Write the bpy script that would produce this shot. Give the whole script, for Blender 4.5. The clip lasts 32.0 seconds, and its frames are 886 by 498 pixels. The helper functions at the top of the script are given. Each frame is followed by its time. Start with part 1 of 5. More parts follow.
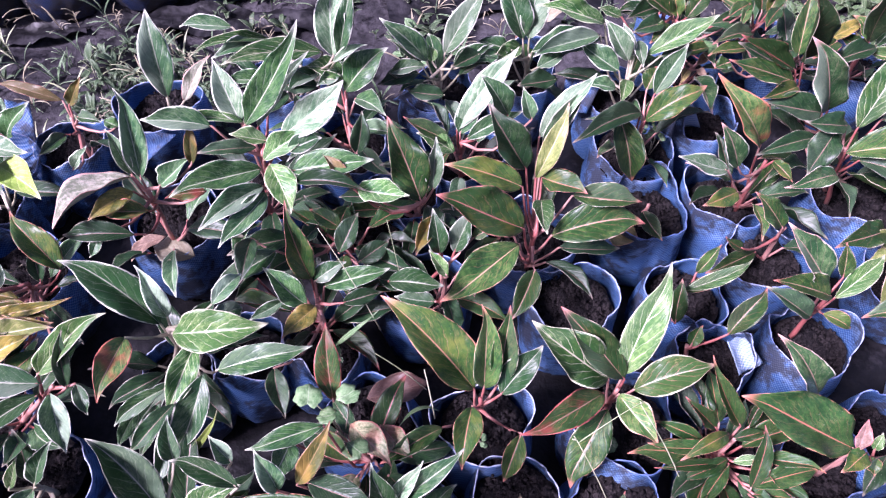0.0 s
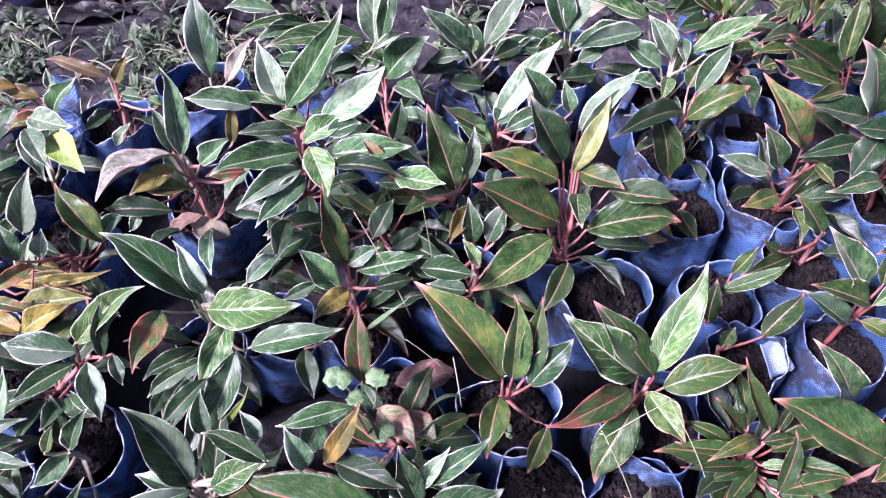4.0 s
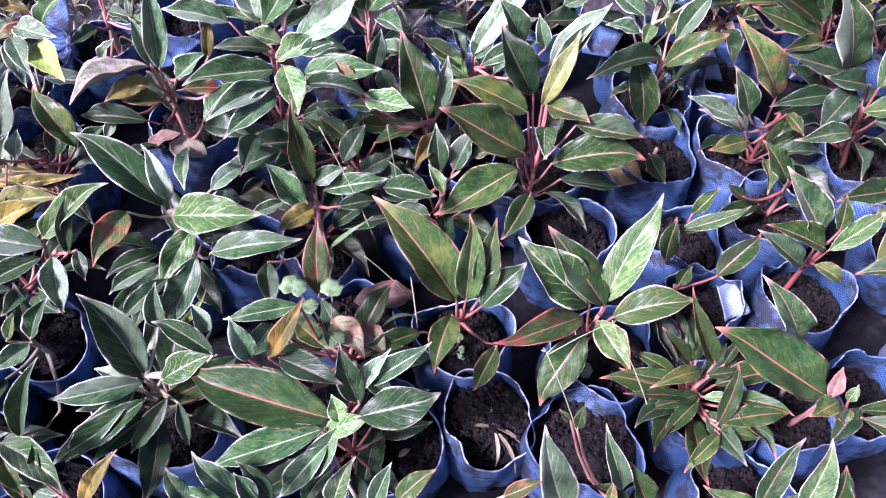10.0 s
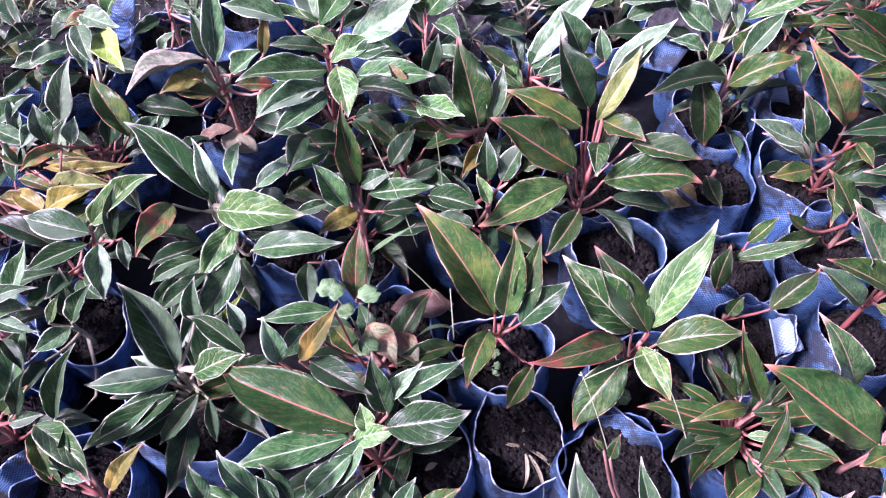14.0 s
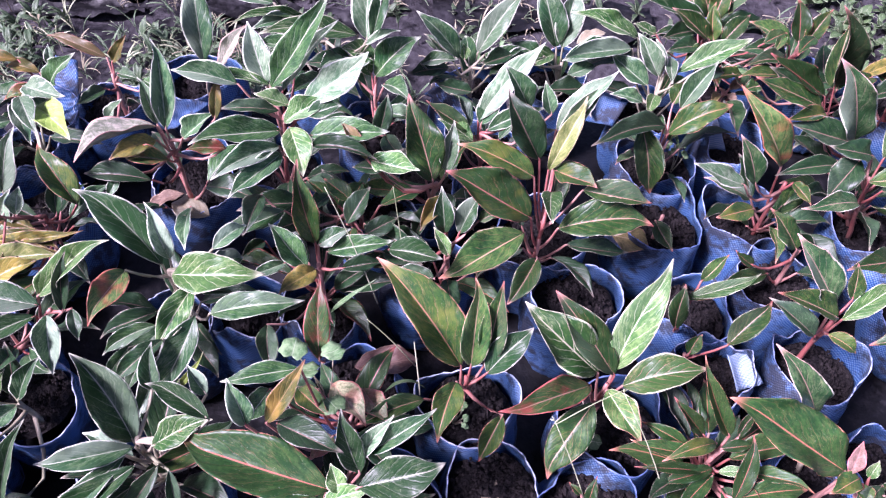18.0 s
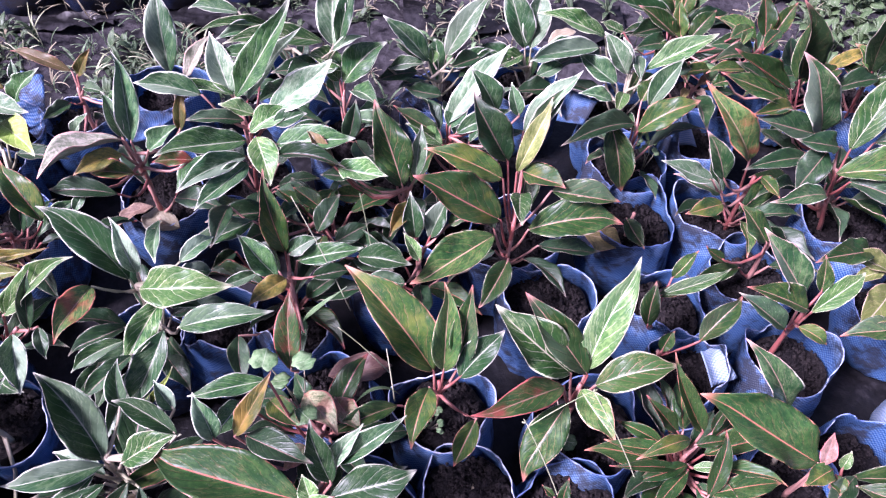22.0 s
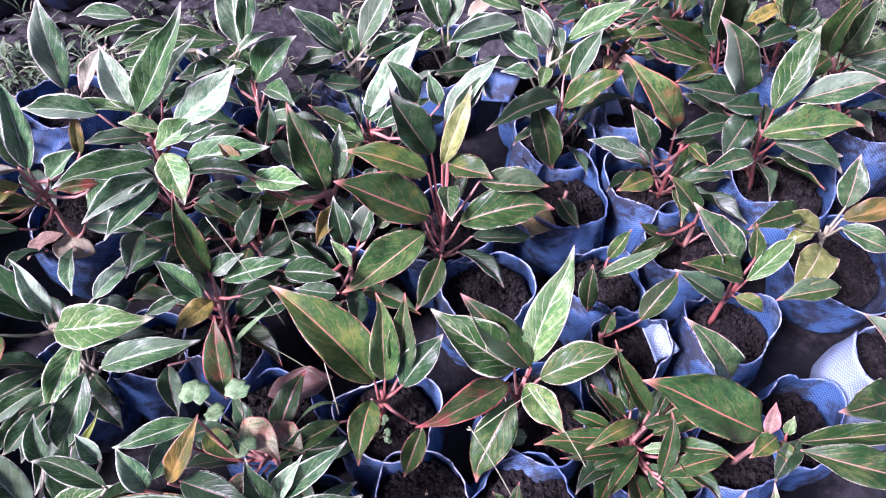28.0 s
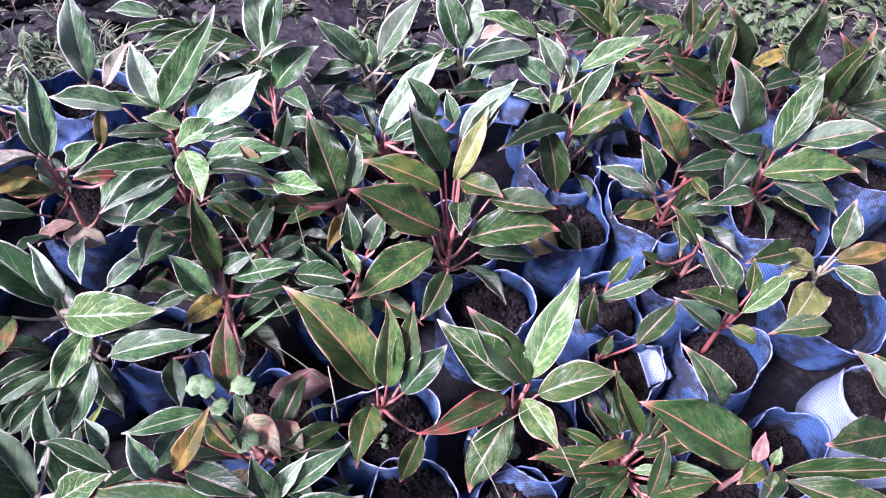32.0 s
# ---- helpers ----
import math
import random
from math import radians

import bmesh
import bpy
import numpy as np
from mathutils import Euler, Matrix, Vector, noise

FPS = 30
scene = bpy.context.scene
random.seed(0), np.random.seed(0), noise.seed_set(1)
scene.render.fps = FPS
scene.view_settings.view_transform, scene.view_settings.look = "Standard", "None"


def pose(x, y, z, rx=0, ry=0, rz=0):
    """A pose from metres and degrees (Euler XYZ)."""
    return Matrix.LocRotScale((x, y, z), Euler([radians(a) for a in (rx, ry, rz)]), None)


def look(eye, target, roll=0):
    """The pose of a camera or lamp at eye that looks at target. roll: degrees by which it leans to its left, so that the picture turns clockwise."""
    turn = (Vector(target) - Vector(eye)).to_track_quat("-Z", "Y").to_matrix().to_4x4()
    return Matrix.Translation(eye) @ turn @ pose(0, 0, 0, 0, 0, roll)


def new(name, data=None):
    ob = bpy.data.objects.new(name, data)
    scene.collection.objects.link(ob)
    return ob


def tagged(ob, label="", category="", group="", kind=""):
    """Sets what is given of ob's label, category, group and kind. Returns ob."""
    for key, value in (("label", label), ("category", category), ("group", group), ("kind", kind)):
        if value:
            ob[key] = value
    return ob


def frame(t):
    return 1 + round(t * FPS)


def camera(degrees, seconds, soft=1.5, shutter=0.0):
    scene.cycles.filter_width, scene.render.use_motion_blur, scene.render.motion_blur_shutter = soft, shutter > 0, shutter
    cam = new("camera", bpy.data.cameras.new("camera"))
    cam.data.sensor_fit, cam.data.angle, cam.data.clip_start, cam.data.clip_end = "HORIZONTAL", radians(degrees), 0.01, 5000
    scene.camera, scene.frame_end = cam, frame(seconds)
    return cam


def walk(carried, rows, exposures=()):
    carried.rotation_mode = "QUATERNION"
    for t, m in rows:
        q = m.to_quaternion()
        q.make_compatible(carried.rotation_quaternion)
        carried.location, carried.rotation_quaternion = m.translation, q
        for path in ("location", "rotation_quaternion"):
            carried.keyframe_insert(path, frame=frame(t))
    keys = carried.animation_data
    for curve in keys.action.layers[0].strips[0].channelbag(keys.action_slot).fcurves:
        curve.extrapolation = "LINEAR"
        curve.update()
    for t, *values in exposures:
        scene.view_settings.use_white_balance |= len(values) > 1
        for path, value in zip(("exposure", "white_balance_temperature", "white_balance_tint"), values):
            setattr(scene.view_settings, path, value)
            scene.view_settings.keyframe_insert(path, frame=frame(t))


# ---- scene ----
cam = camera(62.0, 32.0, soft=1.27)
PATH = [
    (0, -0.0767, 0.5212, 1.2695, -8.35, -56.99, 2.56),
    (0.5, -0.0800, 0.5196, 1.2755, -8.73, -56.98, 2.86),
    (1, -0.0774, 0.5174, 1.2726, -8.43, -56.76, 2.61),
    (1.5, -0.0802, 0.5068, 1.2709, -7.41, -56.93, 1.97),
    (2, -0.0829, 0.5021, 1.2667, -7.31, -57.47, 2.19),
    (2.5, -0.0861, 0.5050, 1.2644, -6.03, -57.65, 1.95),
    (4.5, -0.0915, 0.5134, 1.2669, -4.59, -57.44, 1.91),
    (5, -0.0969, 0.5097, 1.2583, -6.16, -58.09, 2.99),
    (5.5, -0.0838, 0.5121, 1.2581, -6.62, -58.63, 1.60),
    (6, -0.0790, 0.5146, 1.2597, -6.55, -57.94, 2.70),
    (6.5, -0.0741, 0.5216, 1.2623, -6.90, -57.83, 2.32),
    (7, -0.0790, 0.5225, 1.2634, -6.52, -57.59, 2.40),
    (7.5, -0.0692, 0.5132, 1.2610, -6.26, -57.82, 1.78),
    (8, -0.0430, 0.5064, 1.2609, -5.54, -57.90, 1.85),
    (8.5, -0.0133, 0.4896, 1.2568, -5.71, -57.74, 3.25),
    (9, -0.0061, 0.4530, 1.2570, -6.09, -57.55, 5.42),
    (9.5, -0.0078, 0.4417, 1.2445, -5.44, -59.01, 6.17),
    (10, -0.0108, 0.4228, 1.2387, -2.79, -58.95, 3.59),
    (10.5, -0.0074, 0.4233, 1.2340, -4.14, -58.66, 3.91),
    (11, -0.0136, 0.4296, 1.2329, -4.31, -58.80, 3.84),
    (11.5, -0.0154, 0.4394, 1.2373, -3.20, -57.82, 3.72),
    (12, -0.0000, 0.4357, 1.2442, -3.06, -56.89, 3.28),
    (12.5, -0.0032, 0.4415, 1.2489, -0.85, -56.61, 2.41),
    (13, 0.0000, 0.4436, 1.2453, 0.00, -57.00, 3.00),
    (13.5, 0.0141, 0.4474, 1.2401, 1.08, -56.95, 3.24),
    (14, 0.0002, 0.4458, 1.2271, 4.68, -58.91, 1.02),
    (14.5, -0.0663, 0.4768, 1.2159, -3.15, -57.77, 9.27),
    (16.5, -0.0533, 0.4375, 1.2141, -0.49, -54.59, 6.14),
    (17, -0.0771, 0.4380, 1.2123, -0.62, -54.01, 6.16),
    (17.5, -0.0667, 0.4276, 1.2152, -1.48, -54.02, 6.96),
    (18, -0.0231, 0.4259, 1.2139, -2.63, -53.47, 4.26),
    (18.5, -0.0243, 0.4200, 1.2177, -3.38, -53.86, 4.31),
    (19, -0.0117, 0.4181, 1.2165, -4.15, -53.44, 5.06),
    (19.5, -0.0075, 0.4252, 1.2099, -5.51, -54.09, 5.22),
    (20, -0.0144, 0.4224, 1.2125, -4.85, -53.53, 6.11),
    (20.5, -0.0113, 0.4254, 1.2152, -4.14, -53.64, 4.85),
    (21, -0.0068, 0.4274, 1.2147, -4.56, -53.35, 4.93),
    (21.5, 0.0008, 0.4269, 1.2144, -4.26, -53.34, 4.46),
    (22, 0.0074, 0.4320, 1.2165, -3.94, -53.34, 3.46),
    (22.5, 0.0193, 0.4379, 1.2205, -6.12, -53.73, 2.62),
    (23, 0.0204, 0.4394, 1.2224, -6.87, -53.61, 3.40),
    (23.5, 0.0285, 0.4395, 1.2200, -5.70, -53.24, 2.18),
    (24, 0.0374, 0.4472, 1.2148, -8.59, -53.05, 3.34),
    (24.5, 0.0326, 0.4481, 1.2070, -9.75, -52.00, 5.92),
    (25, 0.0367, 0.4451, 1.1737, -12.02, -55.17, 6.29),
    (25.5, 0.0235, 0.4552, 1.1726, -11.57, -55.34, 5.76),
    (27.5, 0.0101, 0.4755, 1.2293, -7.10, -55.86, 2.81),
    (28, 0.0442, 0.4987, 1.2236, -10.71, -56.11, 3.39),
    (28.5, 0.0315, 0.5187, 1.2354, -14.51, -55.52, 6.09),
    (29, 0.0291, 0.5101, 1.2319, -13.79, -55.13, 6.32),
    (29.5, 0.0316, 0.5032, 1.2358, -12.72, -55.64, 5.28),
    (30, 0.0363, 0.5041, 1.2351, -12.82, -55.25, 5.90),
    (30.5, 0.0380, 0.5024, 1.2454, -11.14, -55.29, 4.33),
    (31, 0.0301, 0.5050, 1.2408, -13.59, -54.95, 7.65),
    (31.5, 0.0221, 0.4816, 1.2353, -13.94, -55.00, 8.92),
    (32, 0.0046, 0.4794, 1.2396, -12.53, -54.48, 8.76),
]
walk(cam, [(t, pose(x, y, z) @ Euler((0, 0, radians(yaw))).to_matrix().to_4x4() @ pose(0, 0, 0, 90 + pitch) @ pose(0, 0, 0, 0, 0, roll)) for t, x, y, z, yaw, pitch, roll in PATH], exposures=((0, 1.1, 5760, 50), (32, 1.1, 5760, 50)))

# ---- light: bright hazy day, the sun high on the near side ----
world = bpy.data.worlds.new("world")
scene.world = world
world.use_nodes = True
sky = world.node_tree.nodes.new("ShaderNodeTexSky")
sky.sky_type, sky.sun_disc = "NISHITA", False
sky.sun_elevation, sky.sun_rotation = radians(48), radians(-114)
sky.dust_density, sky.air_density = 3.0, 1.0
back = world.node_tree.nodes["Background"]
world.node_tree.links.new(sky.outputs[0], back.inputs[0])
back.inputs[1].default_value = 0.06
sun = new("sun", bpy.data.lights.new("sun", "SUN"))
sun.data.energy, sun.data.angle, sun.data.color = 5.0, radians(14), (1.0, 0.98, 0.95)
sun.matrix_world = look((-4.9, -2.2, 6.0), (0, 0, 0))


# ---- materials ----
def nodes_of(name):
    m = bpy.data.materials.new(name)
    m.use_nodes = True
    t = m.node_tree
    return m, t, t.nodes["Principled BSDF"]


class Net:
    """Short hand for node trees."""

    def __init__(self, tree):
        self.t = tree

    def put(self, sock, v):
        if isinstance(v, bpy.types.NodeSocket):
            self.t.links.new(v, sock)
        else:
            sock.default_value = v

    def math(self, op, a, b=0.0, c=0.0):
        n = self.t.nodes.new("ShaderNodeMath")
        n.operation = op
        for s, v in zip(n.inputs, (a, b, c)):
            self.put(s, v)
        return n.outputs[0]

    def ramp(self, x, lo, hi):
        n = self.t.nodes.new("ShaderNodeMapRange")
        n.interpolation_type = "SMOOTHSTEP"
        for s, v in zip(n.inputs, (x, lo, hi, 0.0, 1.0)):
            self.put(s, v)
        return n.outputs[0]

    def mix(self, fac, a, b):
        n = self.t.nodes.new("ShaderNodeMix")
        n.data_type = "RGBA"
        self.put(n.inputs[0], fac)
        for s, v in ((n.inputs[6], a), (n.inputs[7], b)):
            self.put(s, v if isinstance(v, bpy.types.NodeSocket) else (*v, 1.0))
        return n.outputs[2]

    def noise(self, vec, scale, detail=3.0, rough=0.55):
        n = self.t.nodes.new("ShaderNodeTexNoise")
        self.put(n.inputs["Vector"], vec)
        n.inputs["Scale"].default_value, n.inputs["Detail"].default_value, n.inputs["Roughness"].default_value = scale, detail, rough
        return n.outputs[0]

    def coords(self, which):
        n = self.t.nodes.new("ShaderNodeTexCoord")
        return n.outputs[which]

    def split(self, vec):
        n = self.t.nodes.new("ShaderNodeSeparateXYZ")
        self.put(n.inputs[0], vec)
        return n.outputs

    def random(self):
        return self.t.nodes.new("ShaderNodeObjectInfo").outputs["Random"]

    def bump(self, height, strength, distance):
        n = self.t.nodes.new("ShaderNodeBump")
        self.put(n.inputs["Height"], height)
        n.inputs["Strength"].default_value, n.inputs["Distance"].default_value = strength, distance
        return n.outputs[0]


def leaf_material(name, dark, light, edge, rib, veins=0.3, patch=0.5, edge_from=0.9, edge_amount=1.0, rough=0.44, spots=None, spot_at=0.6, silver=0.00, young_edge=None):
    m, t, b = nodes_of(name)
    n = Net(t)
    u, v, _ = n.split(n.coords("UV"))
    here = n.coords("Object")
    luck = n.random()
    across = n.math("ABSOLUTE", n.math("MULTIPLY_ADD", u, 2.0, -1.0))
    wob = n.noise(here, 55.0, 3.0)
    fine = n.noise(here, 230.0, 4.0, 0.7)
    # side veins run forward from the midrib; streaks follow them
    run = n.math("ADD", n.math("MULTIPLY_ADD", v, 7.0, n.math("MULTIPLY", across, -2.7)), n.math("MULTIPLY", wob, 0.9))
    ridge = n.math("ABSOLUTE", n.math("SINE", n.math("MULTIPLY", run, math.pi)))
    joined = t.nodes.new("ShaderNodeCombineXYZ")
    n.put(joined.inputs[0], n.math("MULTIPLY", run, 2.1))
    n.put(joined.inputs[1], n.math("MULTIPLY", u, 5.0))
    n.put(joined.inputs[2], n.math("MULTIPLY", luck, 40.0))
    streak = n.noise(joined.outputs[0], 1.0, 3.0, 0.6)
    vein = n.math("MULTIPLY", n.math("SUBTRACT", 1.0, n.ramp(ridge, 0.0, 0.17)), n.ramp(streak, 0.30, 0.58))
    # fleck: small pale dashes that crowd together between the veins
    dash = t.nodes.new("ShaderNodeCombineXYZ")
    n.put(dash.inputs[0], n.math("MULTIPLY", run, 9.0))
    n.put(dash.inputs[1], n.math("MULTIPLY", u, 20.0))
    n.put(dash.inputs[2], n.math("MULTIPLY", luck, 77.0))
    crowd = n.ramp(n.math("ADD", n.noise(here, 34.0, 2.0), n.math("MULTIPLY_ADD", luck, 0.16, -0.08)), 0.40, 0.66)
    fleck = n.math("MULTIPLY", n.ramp(n.noise(dash.outputs[0], 1.0, 2.0, 0.6), 0.50, 0.62), crowd)
    blotch = n.math("ADD", n.math("MULTIPLY", streak, 0.36), n.math("ADD", n.math("MULTIPLY", wob, 0.34), n.math("MULTIPLY", fine, 0.36)))
    feather = n.ramp(n.math("ADD", blotch, n.math("MULTIPLY_ADD", luck, 0.10, -0.05)), 0.48, 0.68)
    col = n.mix(n.math("MULTIPLY", feather, patch), dark, light)
    col = n.mix(n.math("MULTIPLY", fleck, 0.27 + 0.5 * veins), col, tuple(0.75 * p + 0.25 * q for p, q in zip(light, edge)))
    if spots:
        big = n.ramp(n.math("ADD", n.noise(here, 26.0, 3.0), n.math("MULTIPLY", streak, 0.2)), spot_at, spot_at + 0.22)
        col = n.mix(n.math("MULTIPLY", big, 0.7), col, spots)
    near_rib = n.math("SUBTRACT", 1.0, n.ramp(across, 0.15, 0.95))
    col = n.mix(n.math("MULTIPLY", vein, n.math("MULTIPLY", veins, n.math("MULTIPLY_ADD", near_rib, 0.6, 0.4))), col, edge)
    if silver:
        # one half of many leaves is streaked silver: variegation with sky sheen painted in
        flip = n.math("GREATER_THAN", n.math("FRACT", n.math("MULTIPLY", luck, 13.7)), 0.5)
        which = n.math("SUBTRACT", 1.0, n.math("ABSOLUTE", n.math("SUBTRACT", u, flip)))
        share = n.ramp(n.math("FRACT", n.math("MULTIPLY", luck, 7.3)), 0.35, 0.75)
        sheen_wash = n.math("MULTIPLY", n.ramp(n.math("ADD", which, n.math("MULTIPLY_ADD", blotch, 0.9, -0.45)), 0.46, 0.66), n.math("MULTIPLY", share, silver))
        col = n.mix(sheen_wash, col, (0.30, 0.38, 0.28))
    rim = n.ramp(n.math("ADD", across, n.math("ADD", n.math("MULTIPLY", n.math("SUBTRACT", wob, 0.5), 0.14), n.math("MULTIPLY", n.math("SUBTRACT", streak, 0.5), 0.20))), edge_from + 0.04, edge_from + 0.085)
    tipped = n.ramp(v, 0.88, 0.99)
    if young_edge:
        # the margin is cream towards the stalk and flushes towards the tip
        flush = n.ramp(n.math("ADD", v, n.math("MULTIPLY_ADD", luck, 0.5, -0.25)), 0.35, 0.95)
        margin = n.mix(flush, young_edge, edge)
        col = n.mix(n.math("MULTIPLY", n.math("MAXIMUM", rim, tipped), edge_amount), col, margin)
    else:
        col = n.mix(n.math("MULTIPLY", n.math("MAXIMUM", rim, tipped), edge_amount), col, edge)
    mid = n.math("SUBTRACT", 1.0, n.ramp(across, 0.014, n.math("MULTIPLY_ADD", v, 0.022, 0.034)))
    col = n.mix(n.math("MULTIPLY", mid, n.math("MULTIPLY_ADD", v, -0.3, 0.92)), col, rib)
    hsv = t.nodes.new("ShaderNodeHueSaturation")
    n.put(hsv.inputs["Color"], col)
    n.put(hsv.inputs["Value"], n.math("MULTIPLY_ADD", luck, 0.5, 0.75))
    n.put(hsv.inputs["Hue"], n.math("MULTIPLY_ADD", luck, 0.03, 0.485))
    col = hsv.outputs[0]
    dirt = n.ramp(n.noise(here, 90.0, 5.0, 0.65), 0.62, 0.75)
    col = n.mix(n.math("MULTIPLY", dirt, 0.25), col, (0.16, 0.15, 0.12))
    speck = n.ramp(n.noise(here, 420.0, 1.0), 0.70, 0.76)
    col = n.mix(n.math("MULTIPLY", speck, 0.22), col, (0.5, 0.5, 0.42))
    n.put(b.inputs["Base Color"], col)
    n.put(b.inputs["Roughness"], n.math("ADD", n.math("MULTIPLY", dirt, 0.2), n.math("MULTIPLY_ADD", wob, 0.2, rough - 0.1)))
    b.inputs["IOR"].default_value = 1.5
    b.inputs["Specular IOR Level"].default_value = 0.42
    b.inputs["Coat Weight"].default_value, b.inputs["Coat Roughness"].default_value = 0.05, 0.25
    relief = n.math("ADD", n.math("MULTIPLY", n.ramp(ridge, 0.0, 0.6), 0.22), n.math("ADD", n.math("MULTIPLY", fine, 0.18), n.math("ADD", n.math("MULTIPLY", wob, 0.8), n.math("MULTIPLY", streak, 0.3))))
    n.put(b.inputs["Normal"], n.bump(relief, 0.55, 0.0022))
    through_leaf = t.nodes.new("ShaderNodeBsdfTranslucent")
    n.put(through_leaf.inputs["Color"], col)
    both = t.nodes.new("ShaderNodeMixShader")
    both.inputs[0].default_value = 0.06
    t.links.new(b.outputs[0], both.inputs[1])
    t.links.new(through_leaf.outputs[0], both.inputs[2])
    t.links.new(both.outputs[0], t.nodes["Material Output"].inputs[0])
    return m


# silver: strength of the pale variegation and sheen put into the base colour
LEAF = {
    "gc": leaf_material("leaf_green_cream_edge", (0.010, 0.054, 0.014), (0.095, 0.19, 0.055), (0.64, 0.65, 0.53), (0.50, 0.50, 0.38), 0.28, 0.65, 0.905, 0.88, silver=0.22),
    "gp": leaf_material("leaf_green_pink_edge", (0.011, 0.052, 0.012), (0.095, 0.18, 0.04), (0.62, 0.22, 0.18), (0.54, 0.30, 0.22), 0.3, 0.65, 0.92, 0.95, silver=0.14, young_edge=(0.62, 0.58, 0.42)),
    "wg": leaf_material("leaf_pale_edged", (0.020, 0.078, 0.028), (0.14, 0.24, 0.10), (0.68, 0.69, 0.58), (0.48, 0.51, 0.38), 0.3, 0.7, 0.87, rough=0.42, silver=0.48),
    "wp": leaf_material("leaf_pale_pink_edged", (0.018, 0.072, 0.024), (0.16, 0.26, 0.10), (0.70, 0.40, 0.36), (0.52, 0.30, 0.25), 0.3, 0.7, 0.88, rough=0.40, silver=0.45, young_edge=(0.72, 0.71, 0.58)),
    # pale ground colour carries some sky sheen as well as variegation
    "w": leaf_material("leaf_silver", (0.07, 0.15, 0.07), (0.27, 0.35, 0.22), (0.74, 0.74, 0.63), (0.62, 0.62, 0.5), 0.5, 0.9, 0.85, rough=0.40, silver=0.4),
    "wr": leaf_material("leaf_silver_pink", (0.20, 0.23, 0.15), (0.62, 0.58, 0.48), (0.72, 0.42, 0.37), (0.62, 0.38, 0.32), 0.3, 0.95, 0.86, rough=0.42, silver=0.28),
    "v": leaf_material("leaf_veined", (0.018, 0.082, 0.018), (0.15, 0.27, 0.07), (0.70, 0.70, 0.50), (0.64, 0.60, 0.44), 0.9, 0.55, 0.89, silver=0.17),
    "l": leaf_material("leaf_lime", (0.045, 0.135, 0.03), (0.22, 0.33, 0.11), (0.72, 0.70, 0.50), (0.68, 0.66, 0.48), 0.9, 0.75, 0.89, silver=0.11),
    "lp": leaf_material("leaf_lime_pink_edge", (0.035, 0.115, 0.025), (0.22, 0.32, 0.10), (0.66, 0.28, 0.22), (0.68, 0.60, 0.44), 0.8, 0.75, 0.87, young_edge=(0.7, 0.68, 0.46)),
    "ly": leaf_material("leaf_pale_yellow", (0.13, 0.17, 0.045), (0.33, 0.34, 0.12), (0.62, 0.44, 0.32), (0.6, 0.5, 0.36), 0.4, 0.9, 0.9),
    "lb": leaf_material("leaf_bright_lime", (0.22, 0.34, 0.05), (0.40, 0.46, 0.13), (0.68, 0.68, 0.42), (0.6, 0.62, 0.3), 0.5, 0.8),
    "y": leaf_material("leaf_yellowing", (0.07, 0.085, 0.02), (0.26, 0.20, 0.04), (0.44, 0.25, 0.16), (0.38, 0.25, 0.11), 0.25, 0.9, spots=(0.34, 0.23, 0.05), spot_at=0.55),
    "gy": leaf_material("leaf_olive_mottled", (0.016, 0.062, 0.014), (0.075, 0.125, 0.022), (0.62, 0.24, 0.19), (0.56, 0.22, 0.16), 0.25, 0.75, 0.915, 0.9, spots=(0.14, 0.155, 0.027), spot_at=0.60),
    "r": leaf_material("leaf_red_flushed", (0.024, 0.08, 0.02), (0.15, 0.22, 0.06), (0.54, 0.15, 0.12), (0.5, 0.28, 0.2), 0.6, 0.8, 0.86, 0.85, spots=(0.28, 0.055, 0.04), spot_at=0.57),
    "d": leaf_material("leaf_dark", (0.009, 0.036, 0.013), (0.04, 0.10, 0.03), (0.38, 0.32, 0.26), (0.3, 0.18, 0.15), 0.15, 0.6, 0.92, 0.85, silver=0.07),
    "dr": leaf_material("leaf_dark_red_ribbed", (0.011, 0.048, 0.011), (0.06, 0.13, 0.03), (0.58, 0.20, 0.16), (0.52, 0.15, 0.12), 0.16, 0.6, 0.93, 0.92),
    "pk": leaf_material("leaf_pink", (0.20, 0.13, 0.10), (0.40, 0.26, 0.23), (0.6, 0.2, 0.2), (0.55, 0.2, 0.2), 0.4, 0.9, 0.8),
    "br": leaf_material("leaf_tan", (0.13, 0.11, 0.04), (0.30, 0.21, 0.09), (0.45, 0.22, 0.16), (0.45, 0.33, 0.2), 0.3, 0.8, rough=0.45),
    "mt": leaf_material("leaf_decaying", (0.10, 0.14, 0.05), (0.46, 0.42, 0.27), (0.48, 0.18, 0.16), (0.5, 0.25, 0.2), 0.4, 0.95, 0.86, spots=(0.36, 0.12, 0.10), spot_at=0.56),
    "dead": leaf_material("leaf_withered", (0.15, 0.085, 0.065), (0.31, 0.20, 0.15), (0.4, 0.28, 0.2), (0.3, 0.2, 0.14), 0.5, 0.9, rough=0.6, spots=(0.3, 0.22, 0.18)),
    "pale": leaf_material("leaf_bleached", (0.26, 0.22, 0.14), (0.40, 0.36, 0.26), (0.45, 0.4, 0.3), (0.4, 0.34, 0.22), 0.4, 0.9, rough=0.6),
}


